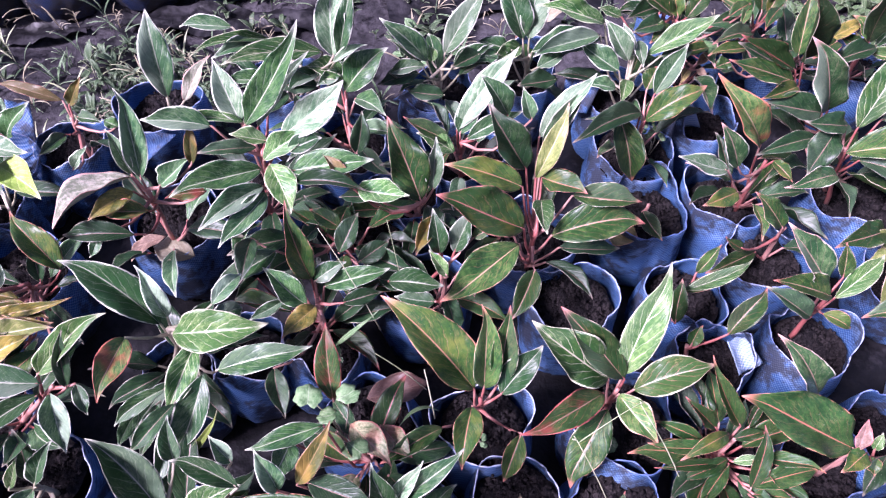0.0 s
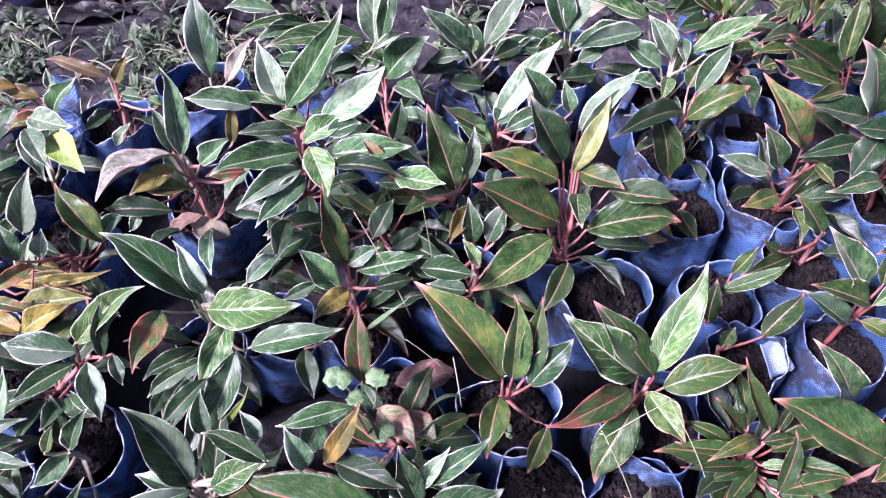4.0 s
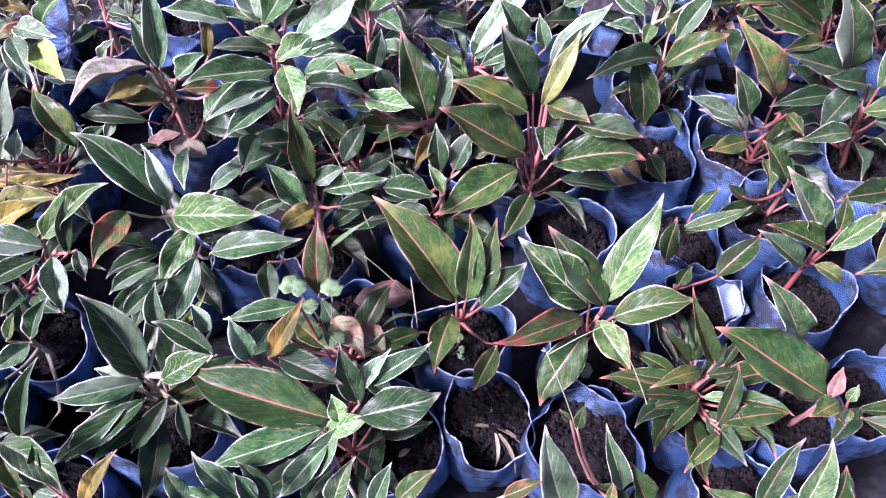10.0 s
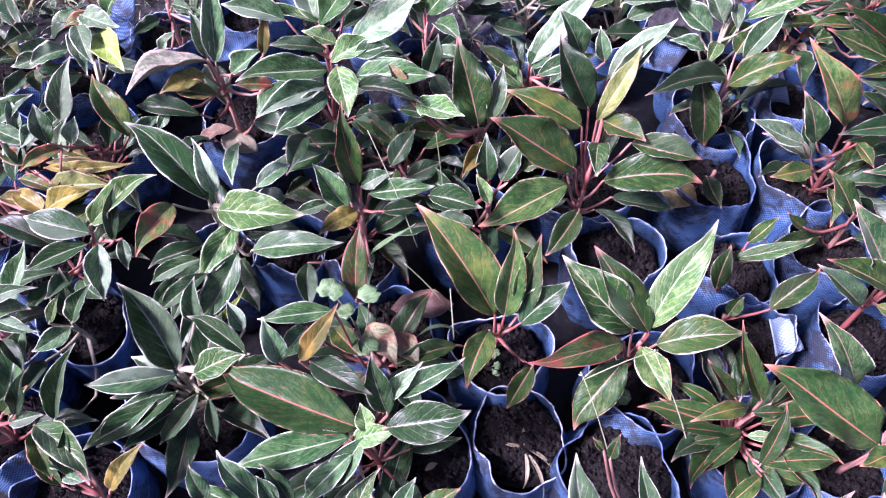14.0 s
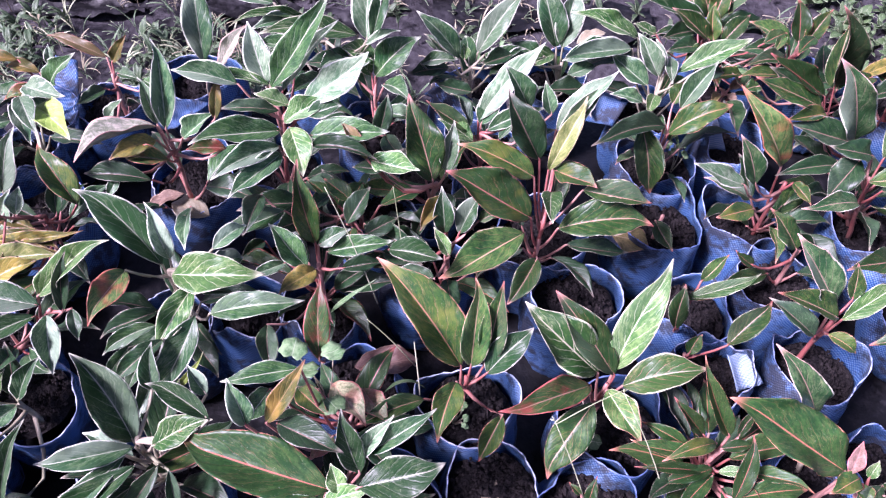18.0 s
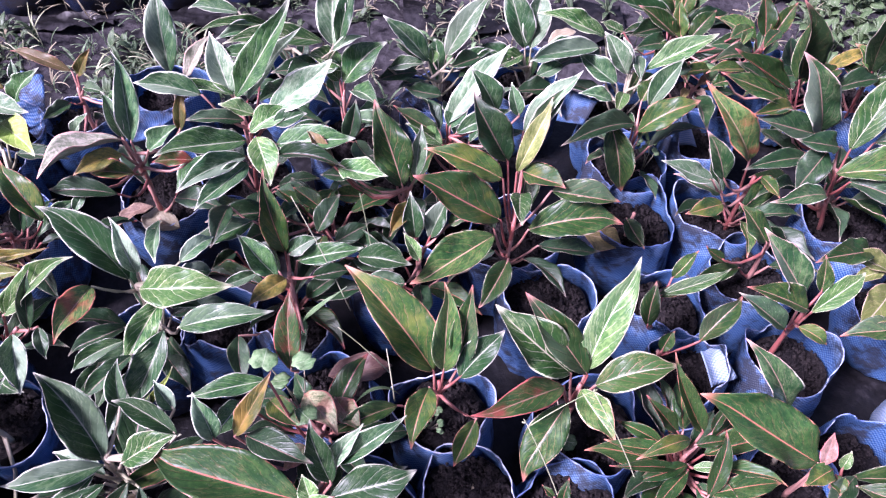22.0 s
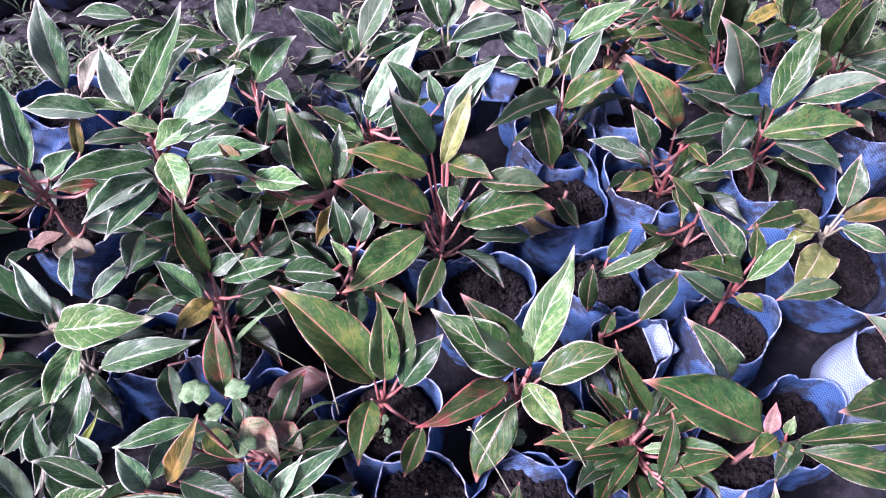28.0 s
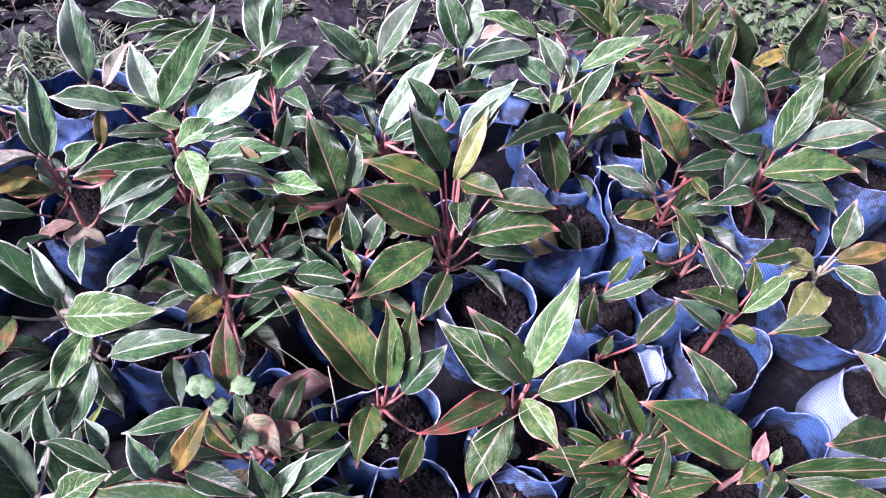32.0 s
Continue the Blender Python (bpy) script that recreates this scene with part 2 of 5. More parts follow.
def stalk_material(name, a, c):
    m, t, b = nodes_of(name)
    n = Net(t)
    here = n.coords("Object")
    f = n.math("ADD", n.noise(here, 30.0), n.math("MULTIPLY_ADD", n.random(), 0.5, -0.25))
    n.put(b.inputs["Base Color"], n.mix(n.ramp(f, 0.3, 0.7), a, c))
    n.put(b.inputs["Normal"], n.bump(n.noise(here, 400.0, 4.0), 0.4, 0.001))
    b.inputs["Roughness"].default_value = 0.4
    return m


STALK_PINK = stalk_material("stalk_pink", (0.31, 0.095, 0.085), (0.48, 0.25, 0.21))
STALK_GREEN = stalk_material("stalk_pale_green", (0.30, 0.29, 0.19), (0.42, 0.36, 0.27))
GRASS = stalk_material("grass_blade", (0.34, 0.38, 0.22), (0.54, 0.55, 0.38))
WEED = leaf_material("weed_leaf", (0.08, 0.16, 0.06), (0.25, 0.34, 0.18), (0.33, 0.42, 0.26), (0.32, 0.40, 0.25), 0.3, 0.8, rough=0.5)
WEED_DUSTY = leaf_material("weed_leaf_dusty", (0.05, 0.10, 0.045), (0.17, 0.23, 0.13), (0.26, 0.32, 0.2), (0.26, 0.32, 0.2), 0.3, 0.8, rough=0.5)


def woven_material(name, blue, pale, muddy=0.84):
    m, t, b = nodes_of(name)
    n = Net(t)
    u, v, _ = n.split(n.coords("UV"))
    here = n.coords("Object")
    shift = n.math("MULTIPLY", n.noise(here, 25.0), 0.004)
    wu = n.math("SINE", n.math("MULTIPLY", n.math("ADD", u, shift), 2 * math.pi / 0.0056))
    wv = n.math("SINE", n.math("MULTIPLY", n.math("ADD", v, shift), 2 * math.pi / 0.0056))
    check = n.ramp(n.math("MULTIPLY", wu, wv), -0.25, 0.35)
    cloudy = n.noise(here, 14.0, 4.0)
    # the cloth turns paler in patches and towards its rim
    paler = n.ramp(n.math("ADD", cloudy, n.math("MULTIPLY", n.ramp(v, 0.11, 0.17), 0.13)), 0.55, 0.78)
    col = n.mix(check, blue, n.mix(paler, tuple(0.45 * p + 0.55 * q for p, q in zip(pale, blue)), pale))
    col = n.mix(n.math("MULTIPLY", paler, 0.35), col, pale)
    mud = n.ramp(n.math("MULTIPLY_ADD", n.noise(here, 11.0, 3.0), 0.5, n.math("MULTIPLY", n.noise(here, 38.0, 6.0, 0.72), 0.5)), 0.445, 0.555)
    col = n.mix(n.math("MULTIPLY", mud, muddy), col, (0.035, 0.03, 0.028))
    n.put(b.inputs["Base Color"], col)
    n.put(b.inputs["Roughness"], n.math("MULTIPLY_ADD", mud, 0.35, 0.3))
    b.inputs["Specular IOR Level"].default_value = 0.6
    n.put(b.inputs["Normal"], n.bump(n.math("ADD", n.math("MULTIPLY", wu, wv), n.math("MULTIPLY", n.noise(here, 60.0, 4.0), 1.5)), 0.5, 0.0012))
    glow = t.nodes.new("ShaderNodeBsdfTranslucent")
    n.put(glow.inputs["Color"], col)
    both = t.nodes.new("ShaderNodeMixShader")
    both.inputs[0].default_value = 0.3
    t.links.new(b.outputs[0], both.inputs[1])
    t.links.new(glow.outputs[0], both.inputs[2])
    t.links.new(both.outputs[0], t.nodes["Material Output"].inputs[0])
    return m


BAG = woven_material("woven_blue", (0.018, 0.108, 0.32), (0.34, 0.51, 0.76))
# pale cloth: fading, plus sunlight on flaps and one wall put into the colour
BAG_PALE = woven_material("woven_pale_sunlit", (0.30, 0.47, 0.70), (0.92, 0.93, 0.94), 0.12)
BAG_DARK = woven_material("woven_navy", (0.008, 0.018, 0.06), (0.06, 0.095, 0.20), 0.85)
HEM = stalk_material("frayed_hem", (0.16, 0.24, 0.5), (0.5, 0.56, 0.7))


def soil_material(name, a, c, scale):
    m, t, b = nodes_of(name)
    n = Net(t)
    here = n.coords("Object")
    f = n.math("MULTIPLY_ADD", n.noise(here, scale, 6.0, 0.7), 0.7, n.math("MULTIPLY", n.noise(here, scale * 0.12, 2.0), 0.3))
    col = n.mix(n.ramp(f, 0.35, 0.68), a, c)
    n.put(b.inputs["Base Color"], n.mix(n.ramp(n.noise(here, scale * 2.2, 2.0), 0.72, 0.80), col, (0.07, 0.06, 0.055)))
    n.put(b.inputs["Normal"], n.bump(f, 1.0, 0.012))
    b.inputs["Roughness"].default_value = 0.85
    b.inputs["Specular IOR Level"].default_value = 0.15
    return m


SOIL = soil_material("potting_soil", (0.005, 0.0042, 0.005), (0.028, 0.024, 0.025), 140.0)
CRUMB = soil_material("soil_crumbs", (0.009, 0.0075, 0.008), (0.062, 0.052, 0.052), 300.0)
EARTH = soil_material("path_earth", (0.018, 0.0172, 0.020), (0.085, 0.079, 0.088), 45.0)


def sheet_material():
    m, t, b = nodes_of("black_sheet")
    n = Net(t)
    here = n.coords("Object")
    dust = n.ramp(n.math("MULTIPLY_ADD", n.noise(here, 9.0, 5.0, 0.65), 0.7, n.math("MULTIPLY", n.noise(here, 70.0, 4.0), 0.3)), 0.42, 0.72)
    n.put(b.inputs["Base Color"], n.mix(dust, (0.007, 0.007, 0.008), (0.036, 0.034, 0.040)))
    n.put(b.inputs["Roughness"], n.math("MULTIPLY_ADD", dust, 0.4, 0.4))
    b.inputs["Specular IOR Level"].default_value = 0.25
    n.put(b.inputs["Normal"], n.bump(n.noise(here, 28.0, 4.0), 0.6, 0.01))
    return m


SHEET = sheet_material()


# ---- builders ----
def mesh_of(name, verts, faces, material, uvs=None, smooth=True):
    me = bpy.data.meshes.new(name)
    me.from_pydata([tuple(v) for v in verts], [], faces)
    me.materials.append(material)
    if uvs is not None:
        layer = me.uv_layers.new(name="UVMap")
        for loop in me.loops:
            layer.data[loop.index].uv = uvs[loop.vertex_index]
    if smooth:
        me.polygons.foreach_set("use_smooth", [True] * len(me.polygons))
    me.update()
    return me


def part(name, me, parent, label="", kind=""):
    ob = new(name, me)
    ob.parent = parent
    return tagged(ob, label=label, kind=kind)


def tube(points, radii, sides=8):
    """Vertices and faces of a round stalk along points, closed at both ends."""
    pts = [Vector(p) for p in points]
    verts, faces = [], []
    for i, p in enumerate(pts):
        d = (pts[min(i + 1, len(pts) - 1)] - pts[max(i - 1, 0)]).normalized()
        a = d.orthogonal().normalized()
        c = d.cross(a)
        for k in range(sides):
            w = 2 * math.pi * k / sides
            verts.append(p + (a * math.cos(w) + c * math.sin(w)) * radii[i])
    for i in range(len(pts) - 1):
        for k in range(sides):
            q = (k + 1) % sides
            faces.append((i * sides + k, i * sides + q, (i + 1) * sides + q, (i + 1) * sides + k))
    faces.append(tuple(range(sides))[::-1])
    faces.append(tuple((len(pts) - 1) * sides + k for k in range(sides)))
    return verts, faces


def blade(base, az, el, length, width, twist, arch, bend, fold, wave, rnd, nu=12, nv=20, blunt=0.0):
    """A leaf blade with two skins: a lance shape, folded along its rib, arched, with a waved margin."""
    a, e, w = radians(az), radians(el), radians(twist)
    d = Vector((math.cos(a) * math.cos(e), math.sin(a) * math.cos(e), math.sin(e)))
    s0 = Vector((math.sin(a), -math.cos(a), 0))
    n0 = s0.cross(d)
    n = n0 * math.cos(w) + s0 * math.sin(w)
    side = d.cross(n)
    ph, ph2 = rnd.uniform(0, 6.28), rnd.uniform(0, 6.28)
    lop, hook = rnd.uniform(-0.1, 0.1), rnd.uniform(-0.7, 0.7)
    wring = rnd.uniform(-0.45, 0.45)
    full, long_tip = rnd.uniform(0.80, 1.0), rnd.uniform(1.02, 1.22) - 0.4 * blunt
    top = full / (full + long_tip)
    peak = top ** full * (1 - top) ** long_tip
    drawn = 0.26 * (1 - blunt)
    droop, curl = rnd.uniform(0.05, 0.5), rnd.uniform(-0.25, 0.35)
    verts, uvs, faces = [], [], []
    for skin in (0, 1):
        for j in range(nv + 1):
            s = j / nv
            end = max(0.0, (s - 0.76) / 0.24)
            half = 0.5 * width * ((s ** full * (1 - s) ** long_tip) / peak * (1 - drawn * math.sin(math.pi * end) * end ** 0.3) + 0.012)
            if j == nv:
                half = 0.0006
            hump = 4 * s * (1 - s)
            turn = wring * (s - 0.35)
            nn, ss = n * math.cos(turn) + side * math.sin(turn), side * math.cos(turn) - n * math.sin(turn)
            centre = Vector(base) + d * (length * s) + n * (arch * length * hump - droop * length * max(0, s - 0.72) ** 1.3) + side * (bend * length * hump + hook * length * max(0, s - 0.8) ** 1.5)
            for i in range(nu + 1):
                u = 2 * i / nu - 1
                rise = fold * abs(u) ** 1.25 * half - 0.35 * fold * u * u * half
                rise += curl * half * u * u * u * u * s
                rise += wave * half * u * u * math.sin(s * 11 + ph + (2.2 if u > 0 else 0)) + 0.3 * wave * half * abs(u) * math.sin(s * 23 + ph2 + 3 * u)
                edge = half * u * (1 + lop * (1 if u > 0 else -1))
                groove = -0.0007 if i == nu // 2 else 0.0
                verts.append(centre + ss * edge * math.sqrt(max(0.2, 1 - (0.6 * fold) ** 2)) + nn * (rise + groove - skin * 0.0007))
                uvs.append((i / nu, s))
    m = (nu + 1) * (nv + 1)
    at = lambda k, j, i: k * m + j * (nu + 1) + i
    for j in range(nv):
        for i in range(nu):
            faces.append((at(0, j, i), at(0, j, i + 1), at(0, j + 1, i + 1), at(0, j + 1, i)))
            faces.append((at(1, j, i), at(1, j + 1, i), at(1, j + 1, i + 1), at(1, j, i + 1)))
        faces.append((at(0, j, 0), at(0, j + 1, 0), at(1, j + 1, 0), at(1, j, 0)))
        faces.append((at(0, j, nu), at(1, j, nu), at(1, j + 1, nu), at(0, j + 1, nu)))
    for i in range(nu):
        faces.append((at(0, 0, i), at(1, 0, i), at(1, 0, i + 1), at(0, 0, i + 1)))
        faces.append((at(0, nv, i), at(0, nv, i + 1), at(1, nv, i + 1), at(1, nv, i)))
    return verts, faces, uvs, d


class Plant:
    """One bag with its soil, and what grows in it."""

    def __init__(self, label, x, y, r, h, seed, flaps=(), cloth=None):
        self.rnd = random.Random(seed)
        self.root = tagged(new("potted_plant"), label, "potted plant", "plants in blue bags")
        self.root.location = (x, y, 0)
        self.r, self.h = r, h
        self.bag(flaps, cloth or BAG)
        self.soil()

    def bag(self, flaps, cloth):
        rnd, r, h = self.rnd, self.r, self.h
        k2, k3, k5 = rnd.uniform(0, 6.28), rnd.uniform(0, 6.28), rnd.uniform(0, 6.28)
        a2, a3 = rnd.uniform(0.03, 0.09), rnd.uniform(0.02, 0.07)
        nt, nz = 88, 18
        flaps = tuple(flaps) + tuple((rnd.uniform(0, 360), rnd.uniform(0.006, 0.026), rnd.uniform(-0.004, 0.014), rnd.uniform(14, 34)) for _ in range(2))
        o = Vector((k2 * 3, k3 * 3, k5 * 3))
        lift = rnd.uniform(0.004, 0.012)
        slouch = 0.06 + 0.016 * (k3 % 6)

        def spot(w, z, inset):
            f = z / nz
            up = f ** 1.5
            lobe = a2 * math.sin(2 * w + k2) + a3 * math.sin(3 * w + k3)
            crease = 0.03 * math.sin(5 * w + k5 + 4 * f) * math.sin(4 * f + k2) + 0.008 * math.sin(9 * w + 7 * f + k3) * (1 - f)
            rr = r * (0.97 + 0.03 * f + 0.17 * math.sin(math.pi * f ** 0.8) + lobe * up + crease * (0.4 + 0.6 * up)) - inset
            top = h + lift * math.sin(2 * w + k5) + 0.45 * lift * math.sin(4 * w + k2)
            rr += r * slouch * up * up * (abs(math.sin(1.5 * w + k2)) - 0.64)
            for angle, height, lean, spread in flaps:
                off = (w - radians(angle) + math.pi) % (2 * math.pi) - math.pi
                g = math.exp(-((off / radians(spread)) ** 2))
                top += height * g
                rr += lean * g * up * up
            zz = top * f
            sag = 0.004 * math.sin(9 * w + 11 * f + k3)
            q = Vector((math.cos(w) * 1.6, math.sin(w) * 1.6, f * 1.5))
            rr += 0.009 * noise.noise(q * 1.1 + o) + 0.009 * (0.3 - abs(noise.noise(q * 1.7 + o))) * (1 - 0.6 * f) + 0.004 * (0.3 - abs(noise.noise(q * 4.1 + o * 2))) * (1 - f)
            return (rr * math.cos(w), rr * math.sin(w), max(0.0, zz + sag * f * (1 - f)))

        verts, uvs, faces = [], [], []
        for skin in (0, 1):
            for z in range(nz + 1):
                for k in range(nt + 1):
                    w = 2 * math.pi * k / nt
                    verts.append(spot(w, z, skin * 0.0016))
                    uvs.append((w * r, z / nz * h))
        m = (nt + 1) * (nz + 1)
        for z in range(nz):
            for k in range(nt):
                a = z * (nt + 1) + k
                faces.append((a, a + 1, a + nt + 2, a + nt + 1))
                faces.append((m + a, m + a + nt + 1, m + a + nt + 2, m + a + 1))
        a = nz * (nt + 1)
        for k in range(nt):
            faces.append((a + k, a + k + 1, m + a + k + 1, m + a + k))
        self.wall = part("bag", mesh_of("bag", verts, faces, cloth, uvs), self.root, "blue woven plastic bag with a ragged rim")
        ring = [Vector(spot(2 * math.pi * k / nt, nz, 0.0008)) for k in range(nt + 1)]
        ring = [p + Vector((0, 0, 0.0006 * math.sin(k * 2.3))) for k, p in enumerate(ring)]
        hv, hf = tube(ring, [0.0011 + 0.0005 * math.sin(k * 1.7) for k in range(nt + 1)], 5)
        part("hem", mesh_of("hem", hv, hf, HEM), self.wall, "pale frayed hem")

    def fold(self, corners, cloth):
        """A piece of the bag's cloth at its rim: a torn flap, or a panel added as sunlit wall."""
        rnd, o, n = self.rnd, self.root.location, 9
        a, b, c, d = (Vector(q) - Vector((o.x, o.y, 0)) for q in corners)
        out = (b - a).cross(d - a).normalized()
        k = rnd.uniform(0, 6.28)
        verts, uvs, faces = [], [], []
        for skin in (0, 1):
            for j in range(n + 1):
                for i in range(n + 1):
                    u, v = i / n, j / n
                    q = a.lerp(b, u).lerp(d.lerp(c, u), v)
                    bulge = 0.010 * math.sin(math.pi * u) * math.sin(math.pi * (0.2 + 0.8 * v)) + 0.003 * math.sin(7 * u + 3 * v + k)
                    verts.append(q + out * (bulge - 0.0014 * skin) + Vector((0, 0, 0.003 * math.sin(9 * u + k) * (1 - v))))
                    uvs.append((u * (b - a).length, v * (d - a).length))
        m = (n + 1) ** 2
        for j in range(n):
            for i in range(n):
                e = j * (n + 1) + i
                faces += [(e, e + 1, e + n + 2, e + n + 1), (m + e, m + e + n + 1, m + e + n + 2, m + e + 1)]
        for i in range(n):
            for e, g in ((i, i + 1), (n * (n + 1) + i + 1, n * (n + 1) + i), ((i + 1) * (n + 1), i * (n + 1)), (i * (n + 1) + n, (i + 1) * (n + 1) + n)):
                faces.append((g, e, m + e, m + g))
        part("flap", mesh_of("flap", verts, faces, cloth, uvs), self.wall, "piece of woven plastic, torn flap or added sunlit panel")

    def soil(self):
        rnd, r = self.rnd, self.r
        self.top = self.h - rnd.uniform(0.022, 0.038)
        o = Vector((rnd.uniform(0, 9), rnd.uniform(0, 9), 0))
        verts, faces, n, rings = [(0, 0, self.top + 0.004)], [], 36, 9
        for j in range(1, rings + 1):
            for k in range(n):
                w, f = 2 * math.pi * k / n, j / rings
                p = Vector((math.cos(w), math.sin(w), 0)) * r * 0.97 * f
                z = self.top + 0.006 * (1 - f) + 0.014 * noise.noise(p * 38 + o) + 0.009 * noise.noise(p * 110 + o) - 0.004 * f
                verts.append((p.x, p.y, z))
        for k in range(n):
            faces.append((0, 1 + k, 1 + (k + 1) % n))
        for j in range(rings - 1):
            for k in range(n):
                a, c = 1 + j * n + k, 1 + j * n + (k + 1) % n
                faces.append((a, a + n, c + n, c))
        bed = part("soil", mesh_of("soil", verts, faces, SOIL), self.root, "dark damp potting soil")
        cv, cf = [], []
        for _ in range(430):
            w, f = rnd.uniform(0, 6.28), math.sqrt(rnd.random()) * 0.88
            c = Vector((r * f * math.cos(w), r * f * math.sin(w), self.top + 0.005))
            s = rnd.uniform(0.0014, 0.0045) * (2.3 if rnd.random() < 0.09 else 1)
            b = len(cv)
            for q in ((1, 0, 0), (0, 1, 0), (-1, 0, 0), (0, -1, 0), (0, 0, 1), (0, 0, -1)):
                cv.append(c + Vector(q) * s * rnd.uniform(0.6, 1.3))
            for k in range(4):
                cf.append((b + k, b + (k + 1) % 4, b + 4))
                cf.append((b + (k + 1) % 4, b + k, b + 5))
        part("soil_crumb", mesh_of("soil_crumb", cv, cf, CRUMB, smooth=False), bed, kind="stuff")

    def shoot(self, x, y, z, pink=True, thick=0.0036):
        """A stem from the soil to its crown."""
        rnd = self.rnd
        reach = min(1.0, 0.62 * self.r / max(1e-6, math.hypot(x, y)))
        foot = Vector((x * reach, y * reach, self.top - 0.004))
        top = Vector((x, y, z))
        pts = [foot.lerp(top, f) + Vector((rnd.uniform(-0.003, 0.003), rnd.uniform(-0.003, 0.003), 0)) * (f * (1 - f) * 4) for f in (0, 0.2, 0.4, 0.6, 0.8, 1)]
        radii = [thick * (1.25 - 0.45 * f) * (1.0 + 0.10 * (k % 2)) for k, f in enumerate((0, 0.2, 0.4, 0.6, 0.8, 1))]
        v, f = tube(pts, radii, 9)
        self.stalk = STALK_PINK if pink else STALK_GREEN
        part("stem", mesh_of("stem", v, f, self.stalk), self.root, "pinkish fleshy stem" if pink else "pale green fleshy stem")
        self.foot, self.tip = foot, top

    def low_leaves(self, count, looks=("d", "gc", "d", "d", "wg")):
        """Older leaves low down round the stem."""
        rnd = self.rnd
        for k in range(count):
            w = 360 * (k + rnd.uniform(-0.35, 0.35)) / count
            up = rnd.uniform(0.02, 0.075)
            f = min(0.8, up / max(0.05, self.tip.z - self.foot.z))
            c = self.foot.lerp(self.tip, f)
            out = rnd.uniform(0.02, 0.05)
            n = rnd.uniform(0.075, 0.125)
            self.leaf(c.x + out * math.cos(radians(w)), c.y + out * math.sin(radians(w)), c.z + out * 0.6, w, rnd.uniform(-5, 32), n, n * rnd.uniform(0.36, 0.46), rnd.uniform(-25, 25), looks[k % len(looks)])

    def leaf(self, x, y, z, az, el, length, width, twist, look_key, arch=None, bend=None):
        rnd = self.rnd
        arch = rnd.uniform(-0.01, 0.12) if arch is None else arch
        bend = rnd.uniform(-0.04, 0.04) if bend is None else bend
        v, f, uv, d = blade((x, y, z), az, el, length, 0.95 * width, twist, arch, bend, rnd.uniform(0.6, 1.15), rnd.uniform(0.10, 0.30), rnd)
        ob = part("leaf", mesh_of("leaf", v, f, LEAF[look_key], uv), self.root, LEAF_LABEL[look_key])
        end = Vector((x, y, z))
        near = min(1.0, max(0.12, (end.z - 0.55 * length - self.foot.z) / max(0.02, self.tip.z - self.foot.z)))
        start = self.foot.lerp(self.tip, near)
        if (end - start).length < 0.012:
            start = self.foot.lerp(self.tip, near * 0.75)
        gap = (end - start).length
        sag = 0.08 + min(0.5, max(0.0, (gap - 0.07) * 4.0))
        pts = [start.lerp(end, q) * 1.0 - Vector((0, 0, 1)) * sag * gap * math.sin(math.pi * q) for q in (0, 0.25, 0.5, 0.75, 1)] + [end + d * 0.006]
        v, f = tube(pts, [0.0034, 0.0029, 0.0024, 0.0021, 0.0018, 0.0012], 7)
        part("petiole", mesh_of("petiole", v, f, self.stalk), ob)


LEAF_LABEL = {
    "gc": "", "gp": "green leaf with a pink margin", "wp": "green leaf with a pale pink margin", "lp": "pale lime leaf edged in pink", "wg": "green leaf with a cream margin", "w": "silvery pale green leaf", "v": "green leaf with pale veins", "l": "pale lime leaf",
    "wr": "silvery leaf with a pink margin", "ly": "pale yellowish leaf", "lb": "bright lime leaf", "y": "yellowing leaf", "gy": "olive mottled leaf with pink rib", "r": "leaf flushed red", "d": "dark green leaf",
    "dr": "dark leaf with red rib", "pk": "pink young leaf", "br": "long tan leaf", "mt": "decaying leaf mottled cream, green and pink", "dead": "withered brown leaf", "pale": "bleached dead leaf",
}


# ---- ground ----
def relief(p):
    return 0.010 * noise.noise(p * 5.0) + 0.006 * abs(noise.noise(Vector((p.x * 9 + p.y * 4, p.y * 14, 3.0)))) + 0.004 * noise.noise(p * 23.0)


def ground_sheet(name, x0, x1, y0, y1, n, m, lift, height, material):
    verts = []
    for j in range(m + 1):
        for i in range(n + 1):
            p = Vector((x0 + (x1 - x0) * i / n, y0 + (y1 - y0) * j / m, 0))
            wander = 0.0 if n < 100 else 0.05 * noise.noise(Vector((p.x * 2.3, p.y * 2.3, 8.0))) + 0.02 * noise.noise(Vector((p.x * 9, p.y * 9, 4.0)))
            verts.append((p.x + wander, p.y + wander, lift + height(p)))
    faces = [(j * (n + 1) + i, j * (n + 1) + i + 1, (j + 1) * (n + 1) + i + 1, (j + 1) * (n + 1) + i) for j in range(m) for i in range(n)]
    return new(name, mesh_of(name, verts, faces, material))


far = ground_sheet("ground", -60, 60, -60, 60, 48, 48, -0.06, lambda p: 0.0, EARTH)
tagged(far, "bare dark earth reaching to the horizon", "ground", kind="structure")
near_bed = ground_sheet("ground_path", -4.2, 4.4, 1.3, 4.6, 300, 120, -0.035, lambda p: 0.020 * noise.noise(p * 3.5) + 0.016 * noise.noise(p * 11) + 0.010 * noise.noise(p * 29) + 0.006 * noise.noise(p * 60), EARTH)
tagged(near_bed, "lumpy bare earth beside the rows of bags", "ground", kind="structure")
bed = ground_sheet("ground_sheet", -3.2, 3.4, -2.0, 1.74, 230, 170, -0.014, lambda p: relief(p), SHEET)
tagged(bed, "wrinkled dusty black plastic ground sheet", "ground sheet", kind="structure")


# ---- the plants ----

